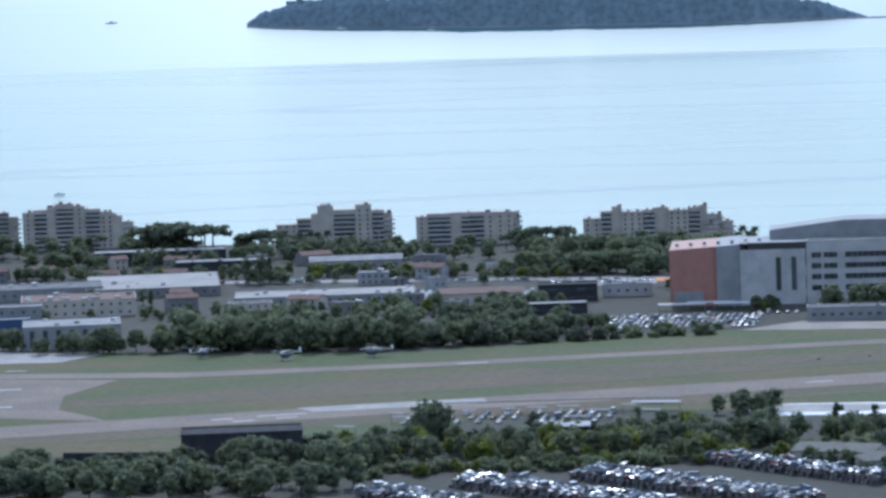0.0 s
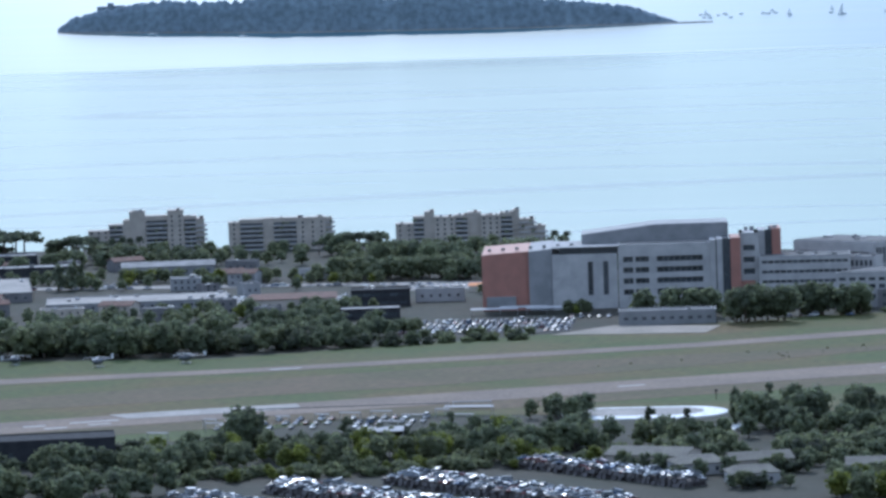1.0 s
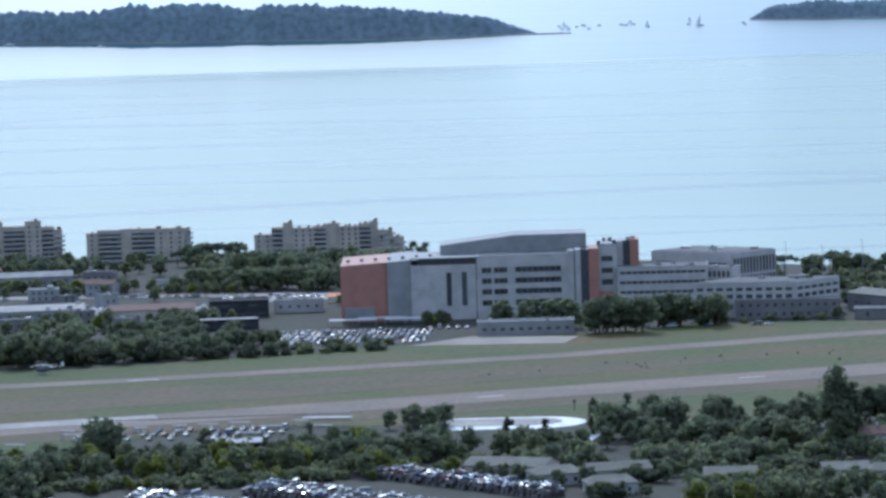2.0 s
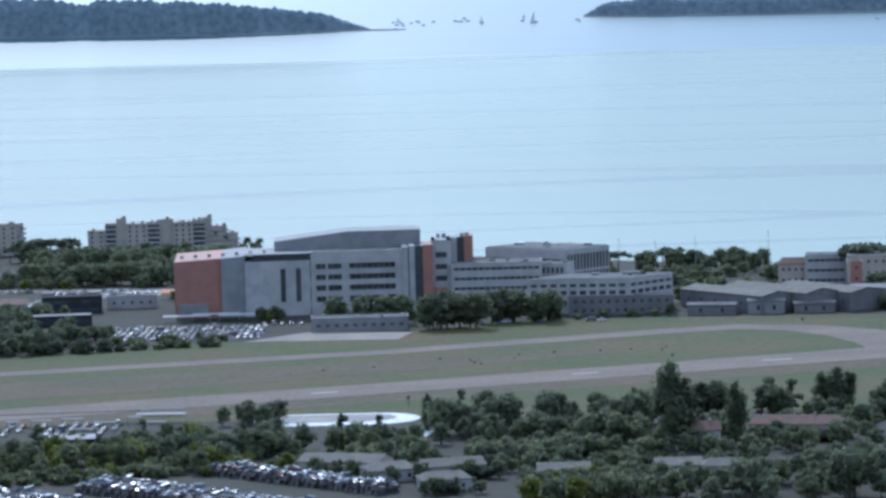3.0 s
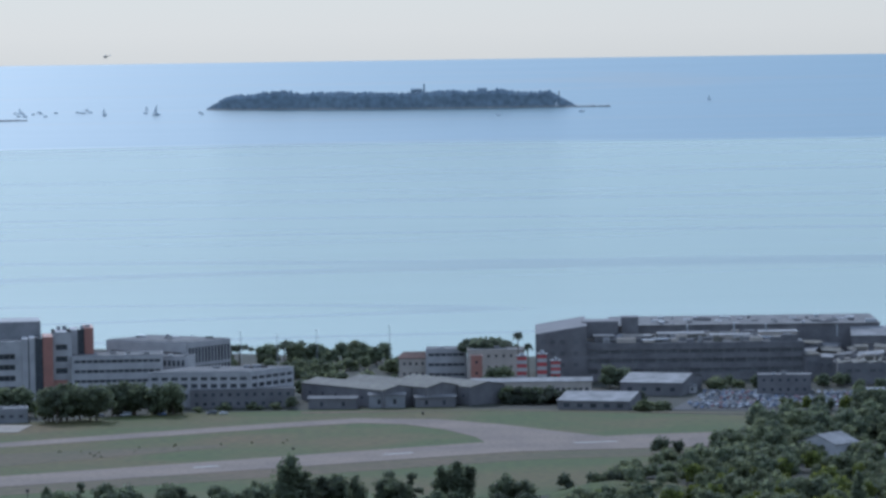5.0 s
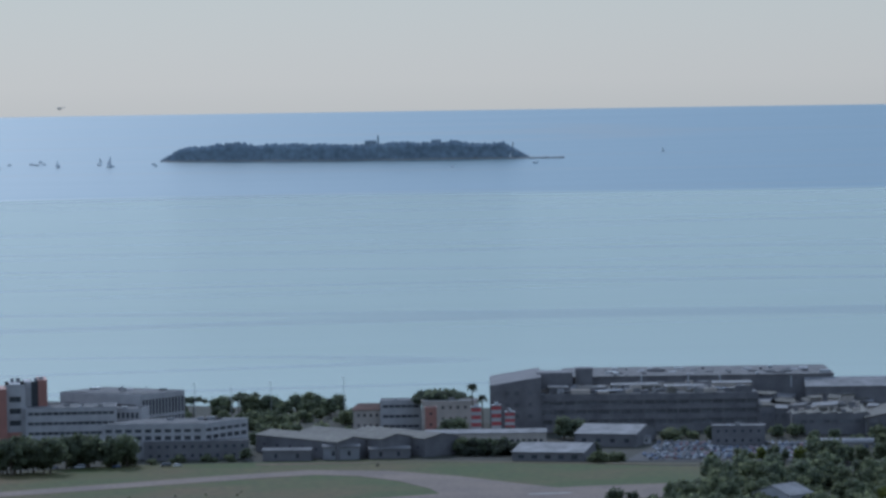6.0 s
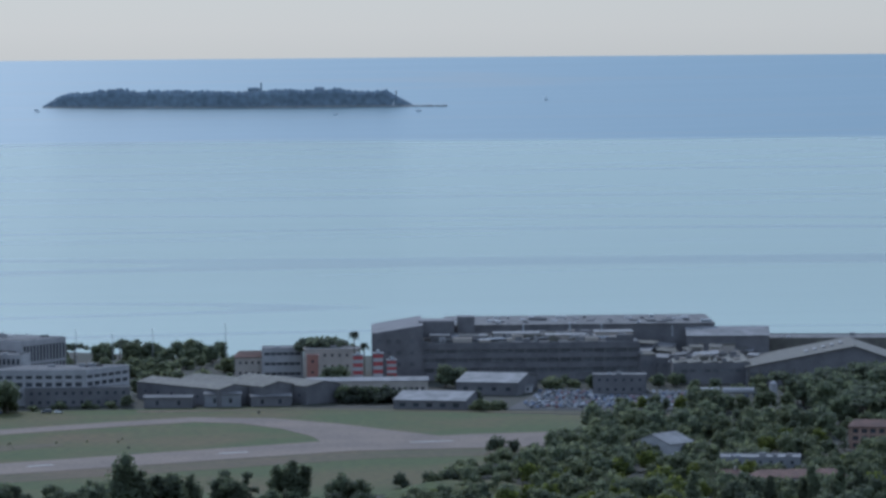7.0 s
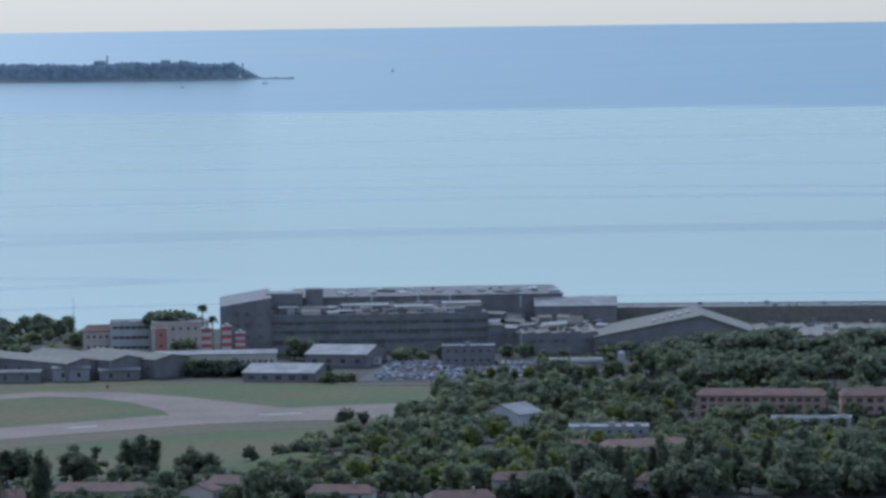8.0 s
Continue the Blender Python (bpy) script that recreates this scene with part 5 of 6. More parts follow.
# scrub between the trees and the yards
wood((-350, 1405), (-230, 1412), 12, 50, ("shrub", "darkshrub", "olive"), 3, 5)
wood((-235, 1375), (-90, 1408), 10, 80, ("shrub", "shrub", "lime"), 3, 5)
wood((-245, 1482), (-120, 1478), 14, 50, ("shrub", "darkshrub", "olive"), 3, 5.5)
wood((-60, 1395), (45, 1390), 16, 60, ("shrub", "darkshrub", "olive"), 3, 5)
# gardens before the houses
for inv, hw, d in list(FOOT):
    m = inv.inverted()
    p = m.translation
    if p.y < 1720 and 5 < hw < 40 and p.x > -100:
        for i in range(int(hw * 0.8)):
            q = m @ Vector((TREES.uniform(-hw, hw), -TREES.uniform(3.5, 9), 0))
            if free(q.x, q.y):
                kind, h = TREES.choice(("broad", "olive", "darkshrub", "pine")), TREES.uniform(4, 7.5)
                JOINED.setdefault(kind, []).append((0, pose(q.x, q.y, LAND, 0, 0, TREES.uniform(0, 360)) @ Matrix.Diagonal((h / 10, h / 10, h / 10, 1))))
join_woods()

# ---- islands ----
def island(label, a0, a1, dips, tops, seed, tail=0.0, rise=1.0):
    """A low wooded island between two bearings: dips and tops are (share along, degrees)."""
    e = empty("island", pose(0, 0, 0), label, "island", "islands in the bay")

    def at(rows, s):
        for (s0, v0), (s1, v1) in zip(rows, rows[1:]):
            if s <= s1:
                return v0 + (v1 - v0) * (s - s0) / (s1 - s0)
        return rows[-1][1]
    n, deep = 420, 12
    verts, faces = [], []
    for i in range(n + 1):
        s = i / n
        az = radians(a0 + (a1 - a0) * s)
        r = sea_range(at(dips, s))
        z0 = sea_height(r)
        top = at(tops, s) * r
        for k in range(deep):
            q = k / (deep - 1)
            rr = r + 3 + (5 * q / 0.1 if q < 0.1 else 5 + 36 * (q - 0.1))
            h = top * (0.0, 0.74, 0.93, 1.0)[k] if k < 4 else top * (0.97 - 0.75 * (q - 0.3))
            h *= 0.95 + 0.14 * noise.noise((s * 26 + seed, q * 2, 0)) + 0.12 * noise.noise((s * 120 + seed, q * 4, 3))
            verts.append((rr * math.sin(az), rr * math.cos(az), z0 + (h if q else -3.0)))
    for i in range(n):
        for k in range(deep - 1):
            j = i * deep + k
            faces.append((j, j + deep, j + deep + 1, j + 1))
    me = bpy.data.meshes.new("forest")
    me.from_pydata(verts, [], faces)
    # tree colour with the haze of distance already in it
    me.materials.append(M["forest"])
    o = new("forest", me)
    o.parent = e
    o["kind"] = "stuff"
    verts, faces = [], []
    for i in range(n + 1):
        s = i / n
        az = radians(a0 + (a1 + tail - a0) * s)
        r = sea_range(at(dips, min(1, s)))
        z0 = sea_height(r)
        lift = 1.3 + 0.9 * noise.noise((s * 80, seed, 1))
        for dr, h in ((-3, -1.0), (-1.5, lift * 0.8), (4, lift), (9, -1.5)):
            verts.append(((r + dr) * math.sin(az), (r + dr) * math.cos(az), z0 + h))
    for i in range(n):
        for k in range(3):
            j = i * 4 + k
            faces.append((j, j + 4, j + 5, j + 1))
    me = bpy.data.meshes.new("shore")
    me.from_pydata(verts, [], faces)
    me.materials.append(M["rock"])
    o = new("shore", me)
    o.parent = e
    return e


island("long wooded island, blue with distance", -11.25, -2.3, ((0, 1.06), (0.35, 1.17), (0.7, 1.22), (1, 1.215)),
       ((0, 0.0012), (0.03, 0.0045), (0.08, 0.0066), (0.18, 0.0080), (0.35, 0.0098), (0.6, 0.0098), (0.8, 0.0080), (0.92, 0.0050), (0.97, 0.0024), (1, 0.0004)), 2, tail=0.5)
abbey = island("small flat wooded island with an abbey tower", 0.78, 6.12, ((0, 1.10), (0.5, 1.13), (1, 1.13)),
               ((0, 0.0004), (0.05, 0.0034), (0.2, 0.0048), (0.5, 0.0045), (0.75, 0.0051), (0.93, 0.0042), (1, 0.0006)), 9, tail=0.5)
_r = sea_range(1.10) + 60
for name, az, w, h in (("tower", 3.93, 2.6, 23), ("abbey_church", 3.82, 13.0, 15.6), ("abbey_church", 4.77, 11.0, 15.4), ("lighthouse", 5.88, 1.4, 13)):
    a = radians(az)
    z = sea_height(_r)
    bm = boxed(-w / 2, w / 2, 0, 8, -3, h - 3)
    if name == "abbey_church":
        gable_roof(bm, -w / 2, w / 2, 0, 8, h - 3, 1.8, 0.05)
    if name == "tower":
        for v in bm.verts:
            if v.co.z > 5:
                v.co.x *= 0.55
    # abbey walls take the trees' blue-grey, haze painted in
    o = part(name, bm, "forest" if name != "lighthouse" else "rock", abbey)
    o.matrix_world = pose(_r * math.sin(a), _r * math.cos(a), z, 0, 0, -az)


_f, _fr = radians(-10.48), sea_range(1.09) + 40
for dx, w, h in ((-9, 12, 26.5), (0, 7, 30), (9, 14, 27)):
    # fort walls share the island's haze-tinted tree colour
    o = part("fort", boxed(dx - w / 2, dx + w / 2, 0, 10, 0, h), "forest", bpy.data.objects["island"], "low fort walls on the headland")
    o.matrix_world = pose(_fr * math.sin(_f), _fr * math.cos(_f), sea_height(_fr), 0, 0, 10.48)


# ---- boats on the sea ----
def yacht(az, dip, length, sail, turn, seed):
    r = sea_range(dip)
    a = radians(az)
    e = empty("boat", pose(r * math.sin(a), r * math.cos(a), sea_height(r), 0, 0, -az + turn), "white sailing boat at anchor" if sail else "small motor boat on the water", "boat", "boats in the bay")
    bm = bmesh.new()
    sections = []
    for i in range(7):
        t = i / 6
        w = length * 0.15 * math.sin(math.pi * (0.22 + 0.78 * t)) if t < 1 else 0.02
        x = (t - 0.5) * length
        sections.append([bm.verts.new((x, y, z)) for y, z in ((-w, 1.0 + 0.5 * t * t), (-w * 0.6, -0.6), (w * 0.6, -0.6), (w, 1.0 + 0.5 * t * t))])
    for p, q in zip(sections, sections[1:]):
        for j in range(4):
            k = (j + 1) % 4
            bm.faces.new((p[j], q[j], q[k], p[k]))
    bm.faces.new(sections[0][::-1])
    bm.faces.new(sections[-1])
    part("hull", bm, "hull", e)
    bm = boxed(-length * 0.2, length * 0.15, -length * 0.09, length * 0.09, 1.0, 1.0 + length * 0.12)
    bmesh.ops.bevel(bm, geom=bm.edges[:], offset=0.2, segments=1)
    part("cabin", bm, "hull", e)
    if sail:
        bm = bmesh.new()
        tube(bm, (0.05 * length, 0, 1), (0.05 * length, 0, length * 1.25), 0.18, 0.1, 6)
        part("mast", bm, "metal", e)
        bm = bmesh.new()
        for dy in (0, 0.08):
            bm.faces.new([bm.verts.new(p) for p in ((0.03 * length, dy, 2.2), (-0.42 * length, dy, 2.2), (0.04 * length, dy, length * 1.2))])
        part("sail", bm, "hull", e)


_b = random.Random(12)
for k in range(22):
    yacht(_b.uniform(-2.0, 0.75), 1.12 + _b.uniform(-0.04, 0.05), _b.uniform(3.5, 7), k % 9 == 0, _b.uniform(-40, 40), k)
for az, dip, ln, sail, turn in ((0.06, 1.16, 10, True, 20), (5.85, 1.13, 6, True, 15), (5.0, 1.24, 5, False, 0), (8.05, 1.05, 4, True, 10), (-14.05, 3.37, 9, False, 5), (-13.2, 0.93, 14, False, 10), (-9.9, 1.13, 12, False, 5), (-9.3, 1.10, 9, False, 5), (-8.6, 1.2, 12, False, 0), (6.2, 1.2, 7, False, 0)):
    yacht(az, dip, ln, sail, turn, 5)

# ---- airfield details ----
slab("pavement", [(-490, 1776), (-448, 1778), (-436, 1812), (-490, 1830), (-560, 1838), (-560, 1776)], LAND - 0.4, LAND + 0.30, "concrete", "pale concrete apron before the hangar", "apron")
slab("pavement", [(-140, 1868), (-66, 1862), (-60, 1896), (-112, 1908)], LAND - 0.4, LAND + 0.30, "sand", "sandy gravel yard beside the grass", "yard")
slab("pavement", [(-470, 1590), (-412, 1560), (-372, 1548), (-380, 1562), (-402, 1590), (-412, 1640), (-402, 1700), (-470, 1712)], LAND - 0.4, LAND + 0.22, "asphalt", "asphalt link between taxiway and runway", "taxiway")
slab("pavement", [(-290, 1567), (-243, 1581), (-222, 1590), (-226, 1606), (-262, 1596), (-300, 1582)], LAND - 0.4, LAND + 0.34, "concrete", "pale concrete section of the runway", "runway")
strip("pavement", [(-262, 2142), (-205, 2150)], 14, LAND - 0.4, LAND + 0.2, "concrete", "pale car park with rows of cars", "car park")
strip("pavement", [(-214, 1912), (-132, 1912)], 30, LAND - 0.4, LAND + 0.2, "tarmac", "asphalt car park full of cars", "car park")
slab("pavement", [(248, 1903), (345, 1888), (360, 1945), (282, 2008)], LAND - 0.4, LAND + 0.2, "tarmac", "asphalt car park before the factory", "car park")
strip("pavement", [(-560, 2215), (-190, 2170), (-100, 2090)], 9, LAND - 0.4, LAND + 0.16, "concrete", "pale street between the workshops", "street")
strip("pavement", [(-425, 2100), (-240, 2080)], 26, LAND - 0.4, LAND + 0.18, "concrete", "pale yard of the workshops", "yard")
strip("grass", [(-402, 1612), (-330, 1636), (-200, 1690), (-70, 1742), (30, 1782)], [14, 24, 34, 24, 6], LAND - 0.3, LAND + 0.15, "dry", "dry yellowed grass beside the runway", "grass")
strip("grass", [(-420, 1478), (-240, 1548), (-60, 1624), (160, 1712), (232, 1716)], 15, LAND - 0.3, LAND + 0.15, "dry", "dry brown runway verge", "grass")
strip("grass", [(70, 1930), (160, 1925), (284, 1880)], 5, LAND - 0.3, LAND + 0.15, "dry", "dry brown strip at the airfield's edge", "grass")
for x, y, w, d, turn in ((-324, 1548, 9, 3, 20), (-314, 1541, 9, 3, 20), (-302, 1560, 20, 3, 22), (-298, 1550, 9, 3, 20), (-444, 1668, 12, 4, 10), (-432, 1602, 14, 4, 12), (-250, 1744, 14, 3, 15), (-460, 1744, 10, 3, 5), (-90, 1646, 12, 2.5, 23), (20, 1696, 12, 2.5, 23), (105, 1732, 14, 2.5, 20), (196, 1762, 20, 2.5, 8)):
    o = ob_from("runway_marking", boxed(-w / 2, w / 2, -d / 2, d / 2, 0, 0.02), "faded")
    o.matrix_world = pose(x, y, LAND + (0.345 if -300 < x < -225 and y < 1600 else 0.26), 0, 0, turn)
    tagged(o, "white painted bar on the airfield paving", "marking", "", "structure")

# bushes dotted over the grass
for i in range(18):
    x = TREES.uniform(-110, 60)
    plant("shrub", x, 1772 + 0.36 * x + TREES.uniform(-18, 18), TREES.uniform(0.6, 1.1), LAND + 0.1)


def helicopter(m, label, flying=False):
    e = empty("helicopter", m, label, "helicopter", "" if flying else "parked helicopters")
    bm = bmesh.new()
    bmesh.ops.create_uvsphere(bm, u_segments=16, v_segments=10, radius=1)
    for v in bm.verts:
        t = v.co.x
        v.co = Vector((t * 3.0, v.co.y * 1.05 * (1.0 if t > -0.2 else 0.8), 1.9 + v.co.z * 1.15 + (0.25 if t < -0.3 else 0)))
    part("fuselage", bm, "car2", e, "dark fuselage", True)
    bm = bmesh.new()
    bmesh.ops.create_uvsphere(bm, u_segments=12, v_segments=8, radius=1)
    for v in bm.verts:
        v.co = Vector((1.75 + v.co.x * 1.25, v.co.y * 0.98, 2.15 + v.co.z * 0.85))
    part("canopy", bm, "glass", e, "clear cockpit glazing", True)
    bm = bmesh.new()
    tube(bm, (-2.2, 0, 2.4), (-7.4, 0, 2.75), 0.45, 0.16, 8)
    part("tail_boom", bm, "car2", e)
    bm = boxed(-7.9, -7.0, -0.08, 0.08, 2.6, 4.3)
    bmesh.ops.bevel(bm, geom=bm.edges[:], offset=0.05, segments=1)
    part("tail_fin", bm, "hull", e, "white tail fin")
    bm = bmesh.new()
    tube(bm, (0, 0, 2.9), (0, 0, 3.8), 0.35, 0.18, 8)
    part("mast", bm, "metal", e)
    for k in range(4):
        bm = bmesh.new()
        box(bm, 0.2, 6.2, -0.22, 0.22, 0, 0.07)
        o = part("rotor_blade", bm, "hull", e)
        o.matrix_local = pose(0, 0, 3.75, 0, 4, 25 + 90 * k)
    for y in (-1.1, 1.1):
        bm = bmesh.new()
        tube(bm, (-2.0, y, 0.12), (2.2, y, 0.12), 0.1, 0.1, 6)
        tube(bm, (-1.0, y, 0.12), (-1.0, y * 0.6, 1.2), 0.07, 0.07, 6)
        tube(bm, (1.0, y, 0.12), (1.0, y * 0.6, 1.2), 0.07, 0.07, 6)
        part("skid", bm, "metal", e)


for x, y, turn in ((-382, 1788, 60), (-340, 1772, 235), (-301, 1780, 200)):
    helicopter(pose(x, y, LAND + 0.1, 0, 0, turn) @ Matrix.Scale(1.2, 4), "dark helicopter with pale rotor blades on the grass")
_a, _d = radians(-0.66), 3000.0
helicopter(pose(_d * math.sin(_a), _d * math.cos(_a), EYE - _d * math.tan(radians(0.33)), 0, 0, 150) @ Matrix.Scale(0.6, 4), "dark helicopter in the air over the bay", True)


# ---- cars ----
def car_mesh(kind):
    bm = bmesh.new()
    L, W = (4.3, 0.86) if kind == "car" else (5.2, 0.98)
    z0, z1 = (0.35, 0.92) if kind == "car" else (0.4, 1.15)
    profile = [(-L / 2, z0), (-L / 2, z1 - 0.08), (-L / 2 + 0.25, z1), (L * 0.18, z1), (L / 2 - 0.35, z1 - 0.12), (L / 2, z1 - 0.32), (L / 2, z0)]
    left, right = [[bm.verts.new((x, s * W * (0.94 if abs(x) > L * 0.42 else 1), z)) for x, z in profile] for s in (-1, 1)]
    bm.faces.new(left)
    bm.faces.new(right[::-1])
    for i in range(len(profile)):
        j = (i + 1) % len(profile)
        bm.faces.new((left[j], left[i], right[i], right[j]))
    roof = (z1 + 0.5) if kind == "car" else 2.1
    a, b = (-L * 0.28, L * 0.06) if kind == "car" else (-L * 0.47, L * 0.2)
    box(bm, a, b, -W * 0.74, W * 0.74, roof - 0.06, roof)
    body = mesh_of(bm, "body")
    bm = bmesh.new()
    v = box(bm, a - 0.35, b + 0.75, -W * 0.9, W * 0.9, z1 - 0.02, roof - 0.05)
    for k in v:
        if k.co.z > z1 + 0.1:
            k.co.x = min(max(k.co.x, a), b)
            k.co.y *= 0.82
    glass = mesh_of(bm, "glazing", "glass")
    bm = bmesh.new()
    tube(bm, (0, -0.1, 0), (0, 0.1, 0), 0.33, 0.33, 10)
    wheel = mesh_of(bm, "wheel", "rubber")
    return body, glass, wheel, L, W


CARS = {}
for kind in ("car", "van"):
    body, glass, wheel, L, W = car_mesh(kind)
    for i in range(6):
        b = body.copy()
        b.materials.append(M["car%d" % i])
        CARS[kind, i] = (b, glass, wheel, L, W)
CAR_FIRST = {}
CAR_COUNT = {}
FAR_CARS = []
COLOURS = ("white", "silver", "black", "dark grey", "dark red", "blue")
CR = random.Random(77)


def car(x, y, turn, kind="car", z=LAND + 0.2, group="parked cars", scrap=False, paints=(0, 0, 1, 1, 2, 2, 3, 3, 4, 5)):
    i = CR.choice((0, 1, 1, 1, 2, 2, 3, 3, 4, 5) if scrap else paints)
    tip = (CR.uniform(-12, 12), CR.uniform(-13, 13)) if scrap else (0, 0)
    m = pose(x, y, z, tip[0], tip[1], turn)
    key = (kind, i, scrap)
    CAR_COUNT[scrap] = CAR_COUNT.get(scrap, 0) + 1
    if not scrap and CAR_COUNT[scrap] > 290 and key in CAR_FIRST:
        FAR_CARS.append((kind, i, m))
        return None
    if key in CAR_FIRST:
        return copy_thing(CAR_FIRST[key], m)
    b, g, w, L, W = CARS[kind, i]
    label = "%s wrecked car on a scrap stack" % COLOURS[i] if scrap else "%s parked %s" % (COLOURS[i], "car" if kind == "car" else "van")
    if not scrap:
        label += " in a car park"
    e = empty("wrecked_car" if scrap else kind, m, label, "car wreck" if scrap else kind, group)
    shared("body", b, "", e, (0, 0, 0))
    shared("glazing", g, "glass", e, (0, 0, 0))
    if not scrap:
        for sx in (-1, 1):
            for sy in (-1, 1):
                shared("wheel", w, "rubber", e, (sx * L * 0.31, sy * W * 0.88, 0.33))
    CAR_FIRST[key] = e
    return e


def lot(x0, x1, y0, y1, rows, pitch, turn, skip=0.12, slant=0.0, paints=(0, 0, 1, 1, 2, 2, 3, 3, 4, 5)):
    for r in range(rows):
        y = y0 + (y1 - y0) * (r + 0.5) / rows
        x = x0
        while x < x1:
            if CR.random() > skip and free(x, y):
                car(x + CR.uniform(-0.2, 0.2), y + slant * (x - x0) + CR.uniform(-0.4, 0.4), turn + CR.choice((0, 180)) + CR.uniform(-3, 3), "van" if CR.random() < 0.1 else "car", paints=paints)
            x += pitch


lot(-352, -322, 1398, 1404, 1, 4.5, 70, 0.3)
lot(-246, -165, 1516, 1556, 3, 4.2, 80, 0.3)
lot(-18, 40, 1500, 1504, 1, 3.6, 85, 0.4)
lot(150, 200, 1532, 1534, 1, 9, 10, 0.3)
lot(-214, -132, 1886, 1946, 8, 3.2, 80, 0.22)
lot(-140, -76, 1948, 1956, 1, 4.6, 85, 0.3)
lot(-40, 40, 1926, 1934, 1, 6, 15, 0.5)
lot(353, 400, 1940, 1948, 1, 7, 10, 0.2)
lot(262, 348, 1906, 1936, 4, 3.0, 75, 0.12, -0.14, (1, 2, 2, 2, 3, 3, 4, 5))
lot(272, 350, 1945, 2000, 6, 3.1, 75, 0.16, -0.3, (1, 2, 2, 2, 3, 3, 4, 5))
lot(-420, -262, 2074, 2100, 3, 4.2, 80, 0.3)
lot(-262, -206, 2138, 2158, 2, 3.6, 85, 0.15)
lot(-442, -398, 2196, 2212, 2, 4.2, 85, 0.3)
lot(-540, -210, 2196, 2204, 1, 5.2, 10, 0.3, -0.11)
lot(-400, -262, 2106, 2112, 1, 4.0, 80, 0.2)


def join_cars():
    """The farthest parked cars, too small to pick apart, in one mesh."""
    verts, faces, slots = [], [], []
    for kind, i, m in FAR_CARS:
        b, g, w, L, W = CARS[kind, i]
        for me, slot in ((b, i), (g, 6)):
            n = len(verts)
            verts += [m @ v.co for v in me.vertices]
            faces += [tuple(n + k for k in p.vertices) for p in me.polygons]
            slots += [slot] * len(me.polygons)
    me = bpy.data.meshes.new("parked_cars")
    me.from_pydata(verts, [], faces)
    for i in range(6):
        me.materials.append(M["car%d" % i])
    me.materials.append(M["glass"])
    me.polygons.foreach_set("material_index", slots)
    tagged(new("parked_cars", me), "rows of far parked cars on pale car parks", "cars", "", "stuff")


join_cars()

# scrapyard: long stacks of wrecks
def stack(a, b, half, across, high=3.0):
    a, b = Vector(a), Vector(b)
    d = (b - a).normalized()
    s = Vector((-d.y, d.x))
    ang = math.degrees(math.atan2(s.y, s.x))
    n = int((b - a).length / 2.5)
    verts, faces = [], []
    for layer in range(2):
        for i in range(n):
            for k in range(across):
                c = a + d * (i + 0.5) * 2.5 + s * ((k + 0.5) / across * 2 - 1) * half + d * CR.uniform(-0.6, 0.6) + s * CR.uniform(-0.9, 0.9)
                j = len(verts)
                for sz in (0, 1):
                    for sy in (-1, 1):
                        for sx in (-1, 1):
                            p = c + s * sx * (2.0 - 0.5 * sz + CR.uniform(-0.2, 0.2)) + d * sy * (0.9 - 0.15 * sz)
                            verts.append((p.x, p.y, LAND + 0.05 + layer * 1.45 + sz * 1.35 + CR.uniform(-0.35, 0.1) * sz))
                faces += [tuple(j + q for q in f) for f in ((0, 2, 3, 1), (4, 5, 7, 6), (0, 1, 5, 4), (2, 6, 7, 3), (0, 4, 6, 2), (1, 3, 7, 5))]
    me = bpy.data.meshes.new("crushed_cars")
    me.from_pydata(verts, [], faces)
    me.materials.append(M["scrap"])
    tagged(new("crushed_cars", me), "dark layers of crushed cars in a scrapyard", "scrap", "", "stuff")
    for i in range(n):
        for k in range(across):
            if CR.random() < 0.07:
                continue
            c = a + d * (i + 0.5) * 2.5 + s * ((k + 0.5) / across * 2 - 1) * half
            car(c.x + CR.uniform(-0.5, 0.5), c.y + CR.uniform(-0.5, 0.5), ang + CR.choice((0, 180, 90)) + CR.uniform(-28, 28), "van" if CR.random() < 0.12 else "car", LAND + 2.55 + CR.uniform(-0.3, 0.9), "wrecks in the scrapyard", True)


M["scrap"] = material("scrap_metal", (0.13, 0.115, 0.11), 0.6, (0.05, 0.04, 0.037), 0.5, 2, 0.3, 0.1)
stack((-228, 1324), (-186, 1284), 9, 2)
stack((-197, 1348), (-122, 1278), 9, 3)
stack((-157, 1364), (-74, 1286), 9, 3)
stack((-114, 1398), (-52, 1336), 6, 2)


# ---- sheds, canopies and the track on the near side ----
def carport(x, y, turn, w, d, h, tilt, mat="metalroof", label="open carport with a sloping white metal roof"):
    e = empty("carport", pose(x, y, LAND, 0, 0, turn), label, "carport", "carports by the airfield")
    bm = boxed(-w / 2, w / 2, -d / 2, d / 2, 0, 0.12)
    o = part("roof", bm, mat, e)
    o.matrix_local = pose(0, 0, h, tilt, 0, 0)
    for px in (-w / 2 + 0.3, w / 2 - 0.3):
        for py in (-d / 2 + 0.3, d / 2 - 0.3):
            bm = bmesh.new()
            tube(bm, (px, py, 0), (px, py, h + py * math.tan(radians(tilt))), 0.08, 0.08, 6)
            part("post", bm, "metal", e)


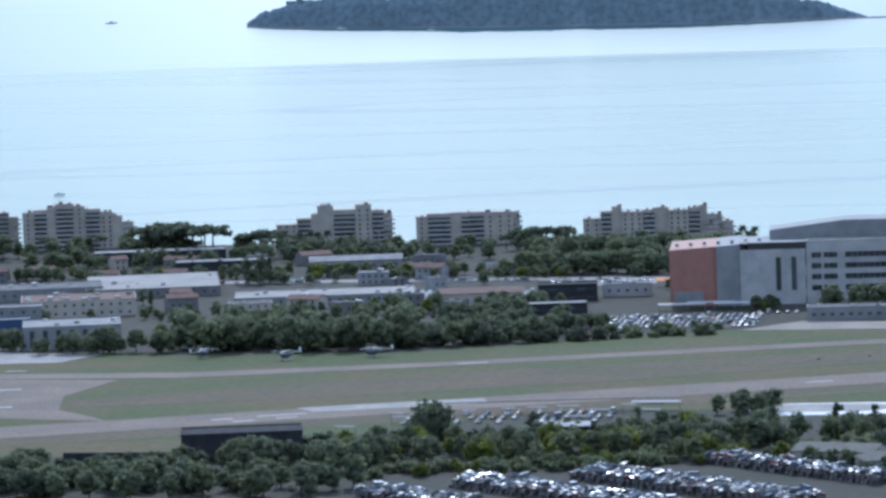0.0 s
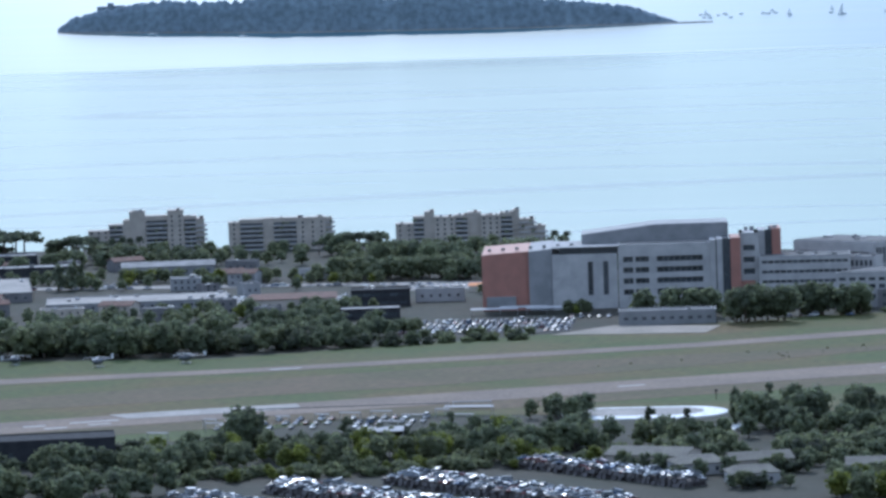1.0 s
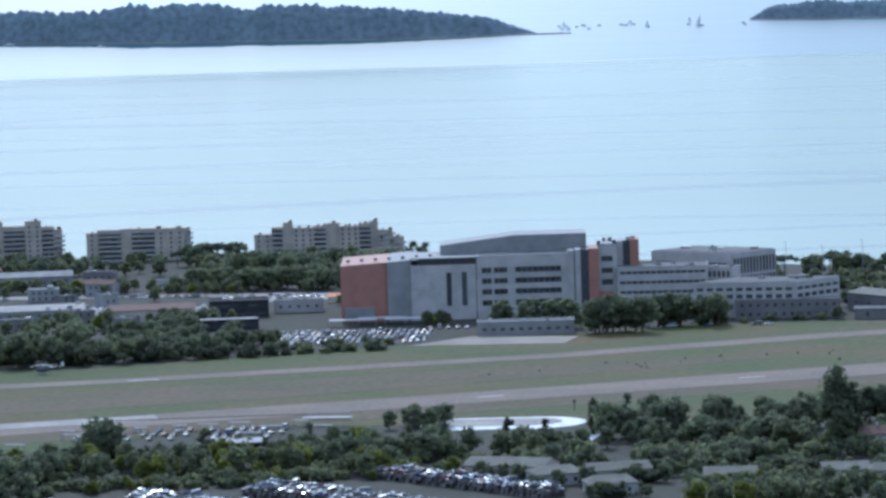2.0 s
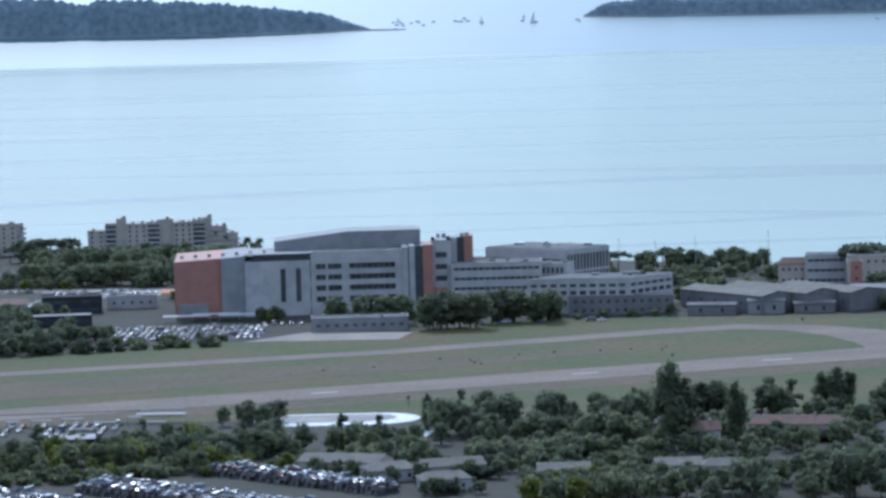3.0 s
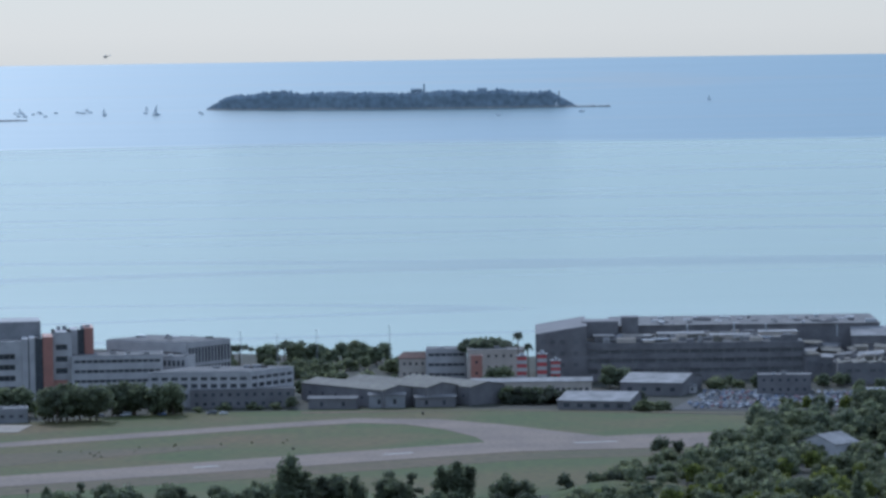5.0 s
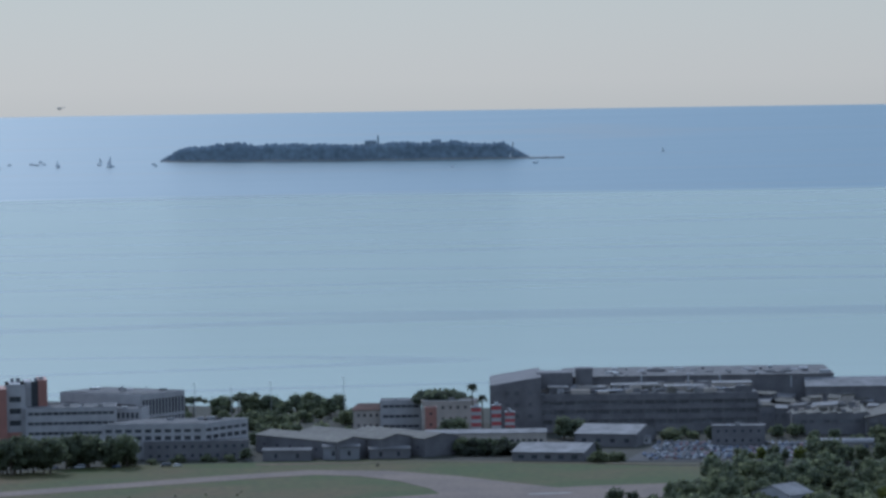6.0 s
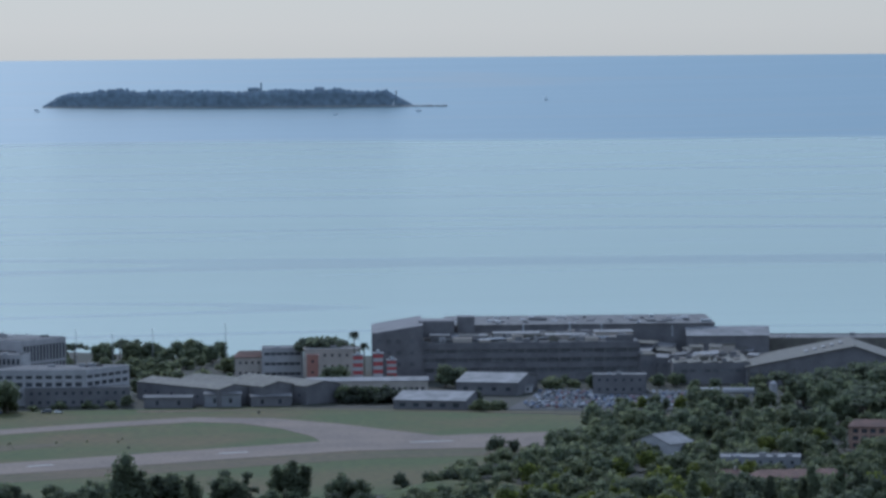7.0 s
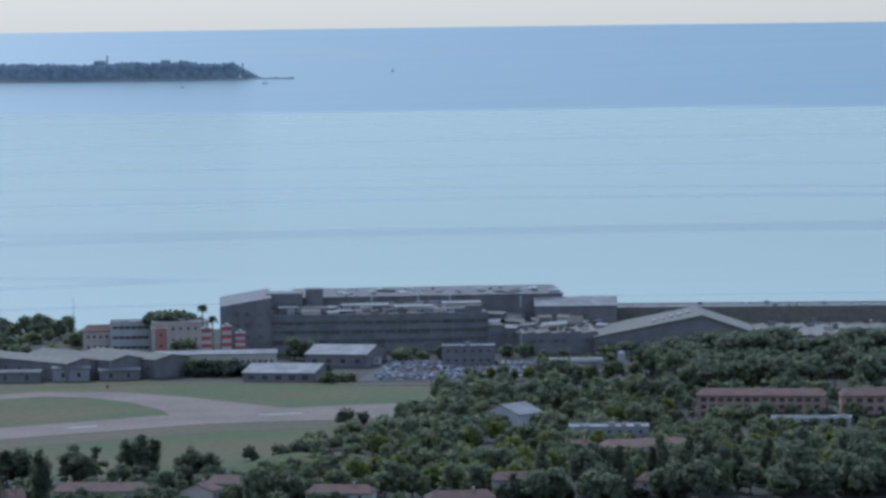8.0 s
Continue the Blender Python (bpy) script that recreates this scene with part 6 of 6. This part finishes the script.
for i, (x, y) in enumerate(((-250, 1530), (-246, 1518), (-264, 1490), (-207, 1540), (-196, 1543), (-184, 1546), (-222, 1536), (-170, 1532), (-176, 1512), (-160, 1548), (-232, 1512), (-150, 1530))):
    carport(x, y, -16 + (i * 5) % 9, 9 if i % 3 else 6, 1.7, 3.6, 9)
carport(-177, 1482, 5, 18, 10, 4.2, 4, "white", "pale flat canopy roof on posts")
carport(-150, 1556, -6, 20, 3.5, 3.6, 5, "white", "pale flat canopy roof on posts")
carport(-151, 1580, 0, 16, 3.5, 2.6, 3, "gravelroof", "pale flat canopy roof on posts")
carport(-200, 1556, 6, 84, 2.5, 4.6, 0, "dark", "long dark steel gantry roof on posts")
for x, y in ((-176, 1976), (-162, 1984), (-148, 1978)):
    carport(x, y, 2, 24, 6, 3.4, 4, "white", "long white canopy over parked cars")
carport(-198, 2116, 0, 8, 8, 4.0, 8, "orangecloth", "small orange canopy over a stall")

bm = bmesh.new()
prism(bm, [(-360, 1428), (-313, 1424), (-313, 1425), (-360, 1429)], LAND - 0.3, LAND + 3)
tagged(ob_from("garden_wall", bm, "dark"), "long dark wall beside the airfield grass", "wall", "", "structure")


def stadium(cx, cy, half, r, n=14):
    pts = [(cx + half + r * math.cos(a), cy + r * math.sin(a)) for a in [math.pi * (k / n - 0.5) for k in range(n + 1)]]
    return pts + [(cx - half - r * math.cos(a), cy - r * math.sin(a)) for a in [math.pi * (k / n - 0.5) for k in range(n + 1)]]


slab("pavement", stadium(-80, 1549, 14, 19), LAND - 0.3, LAND + 0.45, "marking", "white concrete rim of a small track", "track")
slab("pavement", stadium(-84, 1552, 15, 12.5), LAND - 0.3, LAND + 0.52, "concrete", "grey inner floor of a small track", "track")
slab("pavement", [(-76, 1486), (-44, 1484), (-40, 1506), (-70, 1508)], LAND - 0.3, LAND + 0.40, "marking", "white concrete yard beside the track", "yard")

# tall lamps along the shore road
def street_lamp(x, y, h):
    e = empty("street_lamp", facing(x, y), "tall grey steel street lamp", "street lamp", "lamps along the shore")
    bm = bmesh.new()
    tube(bm, (0, 0, 0), (0, 0, h), 0.22, 0.12, 6)
    part("pole", bm, "metal", e)
    bm = boxed(-1.2, 0.3, -0.2, 0.2, h, h + 0.25)
    part("lamp_head", bm, "metal", e)


for x, y, h in ((46, 2170, 22), (66, 2170, 20), (88, 2172, 22), (128, 2170, 24), (20, 2180, 20), (-528, 2390, 18), (-398, 2392, 13), (-190, 2380, 14), (-330, 2390, 14)):
    street_lamp(x, y, h)

# a marker post on the grass and low white boards
for x, y, h in ((-53, 1592, 4.0), (128, 1905, 1.5), (60, 1760, 0.8)):
    e = empty("marker_post", pose(x, y, LAND), "dark marker post on the airfield grass", "post")
    bm = bmesh.new()
    tube(bm, (0, 0, 0), (0, 0, h), 0.15, 0.15, 6)
    part("pole", bm, "dark", e)
    part("board", boxed(-0.6, 0.6, -0.1, 0.1, h - 0.9, h), "dark", e)


def tank_row():
    for x, y, w in ((372, 1948, 16), (356, 1952, 14)):
        e = empty("storage_tank", facing(x, y), "long white storage tank on legs", "tank", "white tanks by the factory")
        bm = bmesh.new()
        tube(bm, (-w / 2, 0, 3.0), (w / 2, 0, 3.0), 1.7, 1.7, 14)
        part("tank", bm, "white", e)
        for px in (-w / 3, w / 3):
            part("leg", boxed(px - 0.3, px + 0.3, -1.2, 1.2, 0, 2.0), "grey", e)
    e = empty("silo", facing(389, 1944), "white upright silo beside tanks", "silo")
    bm = bmesh.new()
    tube(bm, (0, 0, 0), (0, 0, 7), 2.0, 2.0, 14)
    tube(bm, (0, 0, 7), (0, 0, 8), 2.0, 0.6, 14)
    part("shell", bm, "white", e)


tank_row()

# earth bank at the corner of the airfield
bm = bmesh.new()
bmesh.ops.create_grid(bm, x_segments=24, y_segments=12, size=1)
for v in bm.verts:
    q = max(0.0, 1 - v.co.x ** 2 - v.co.y ** 2)
    h = 5.0 * q ** 0.8 * (0.85 + 0.3 * noise.noise((v.co.x * 3, v.co.y * 3, 7)))
    v.co = Vector((184 + v.co.x * 30 + v.co.y * 6, 1570 + v.co.y * 22 + v.co.x * 8, LAND + h - 0.2))
tagged(ob_from("earth_bank", bm, "grass", smooth=True), "grassy earth bank at the airfield's corner", "bank", "", "structure")
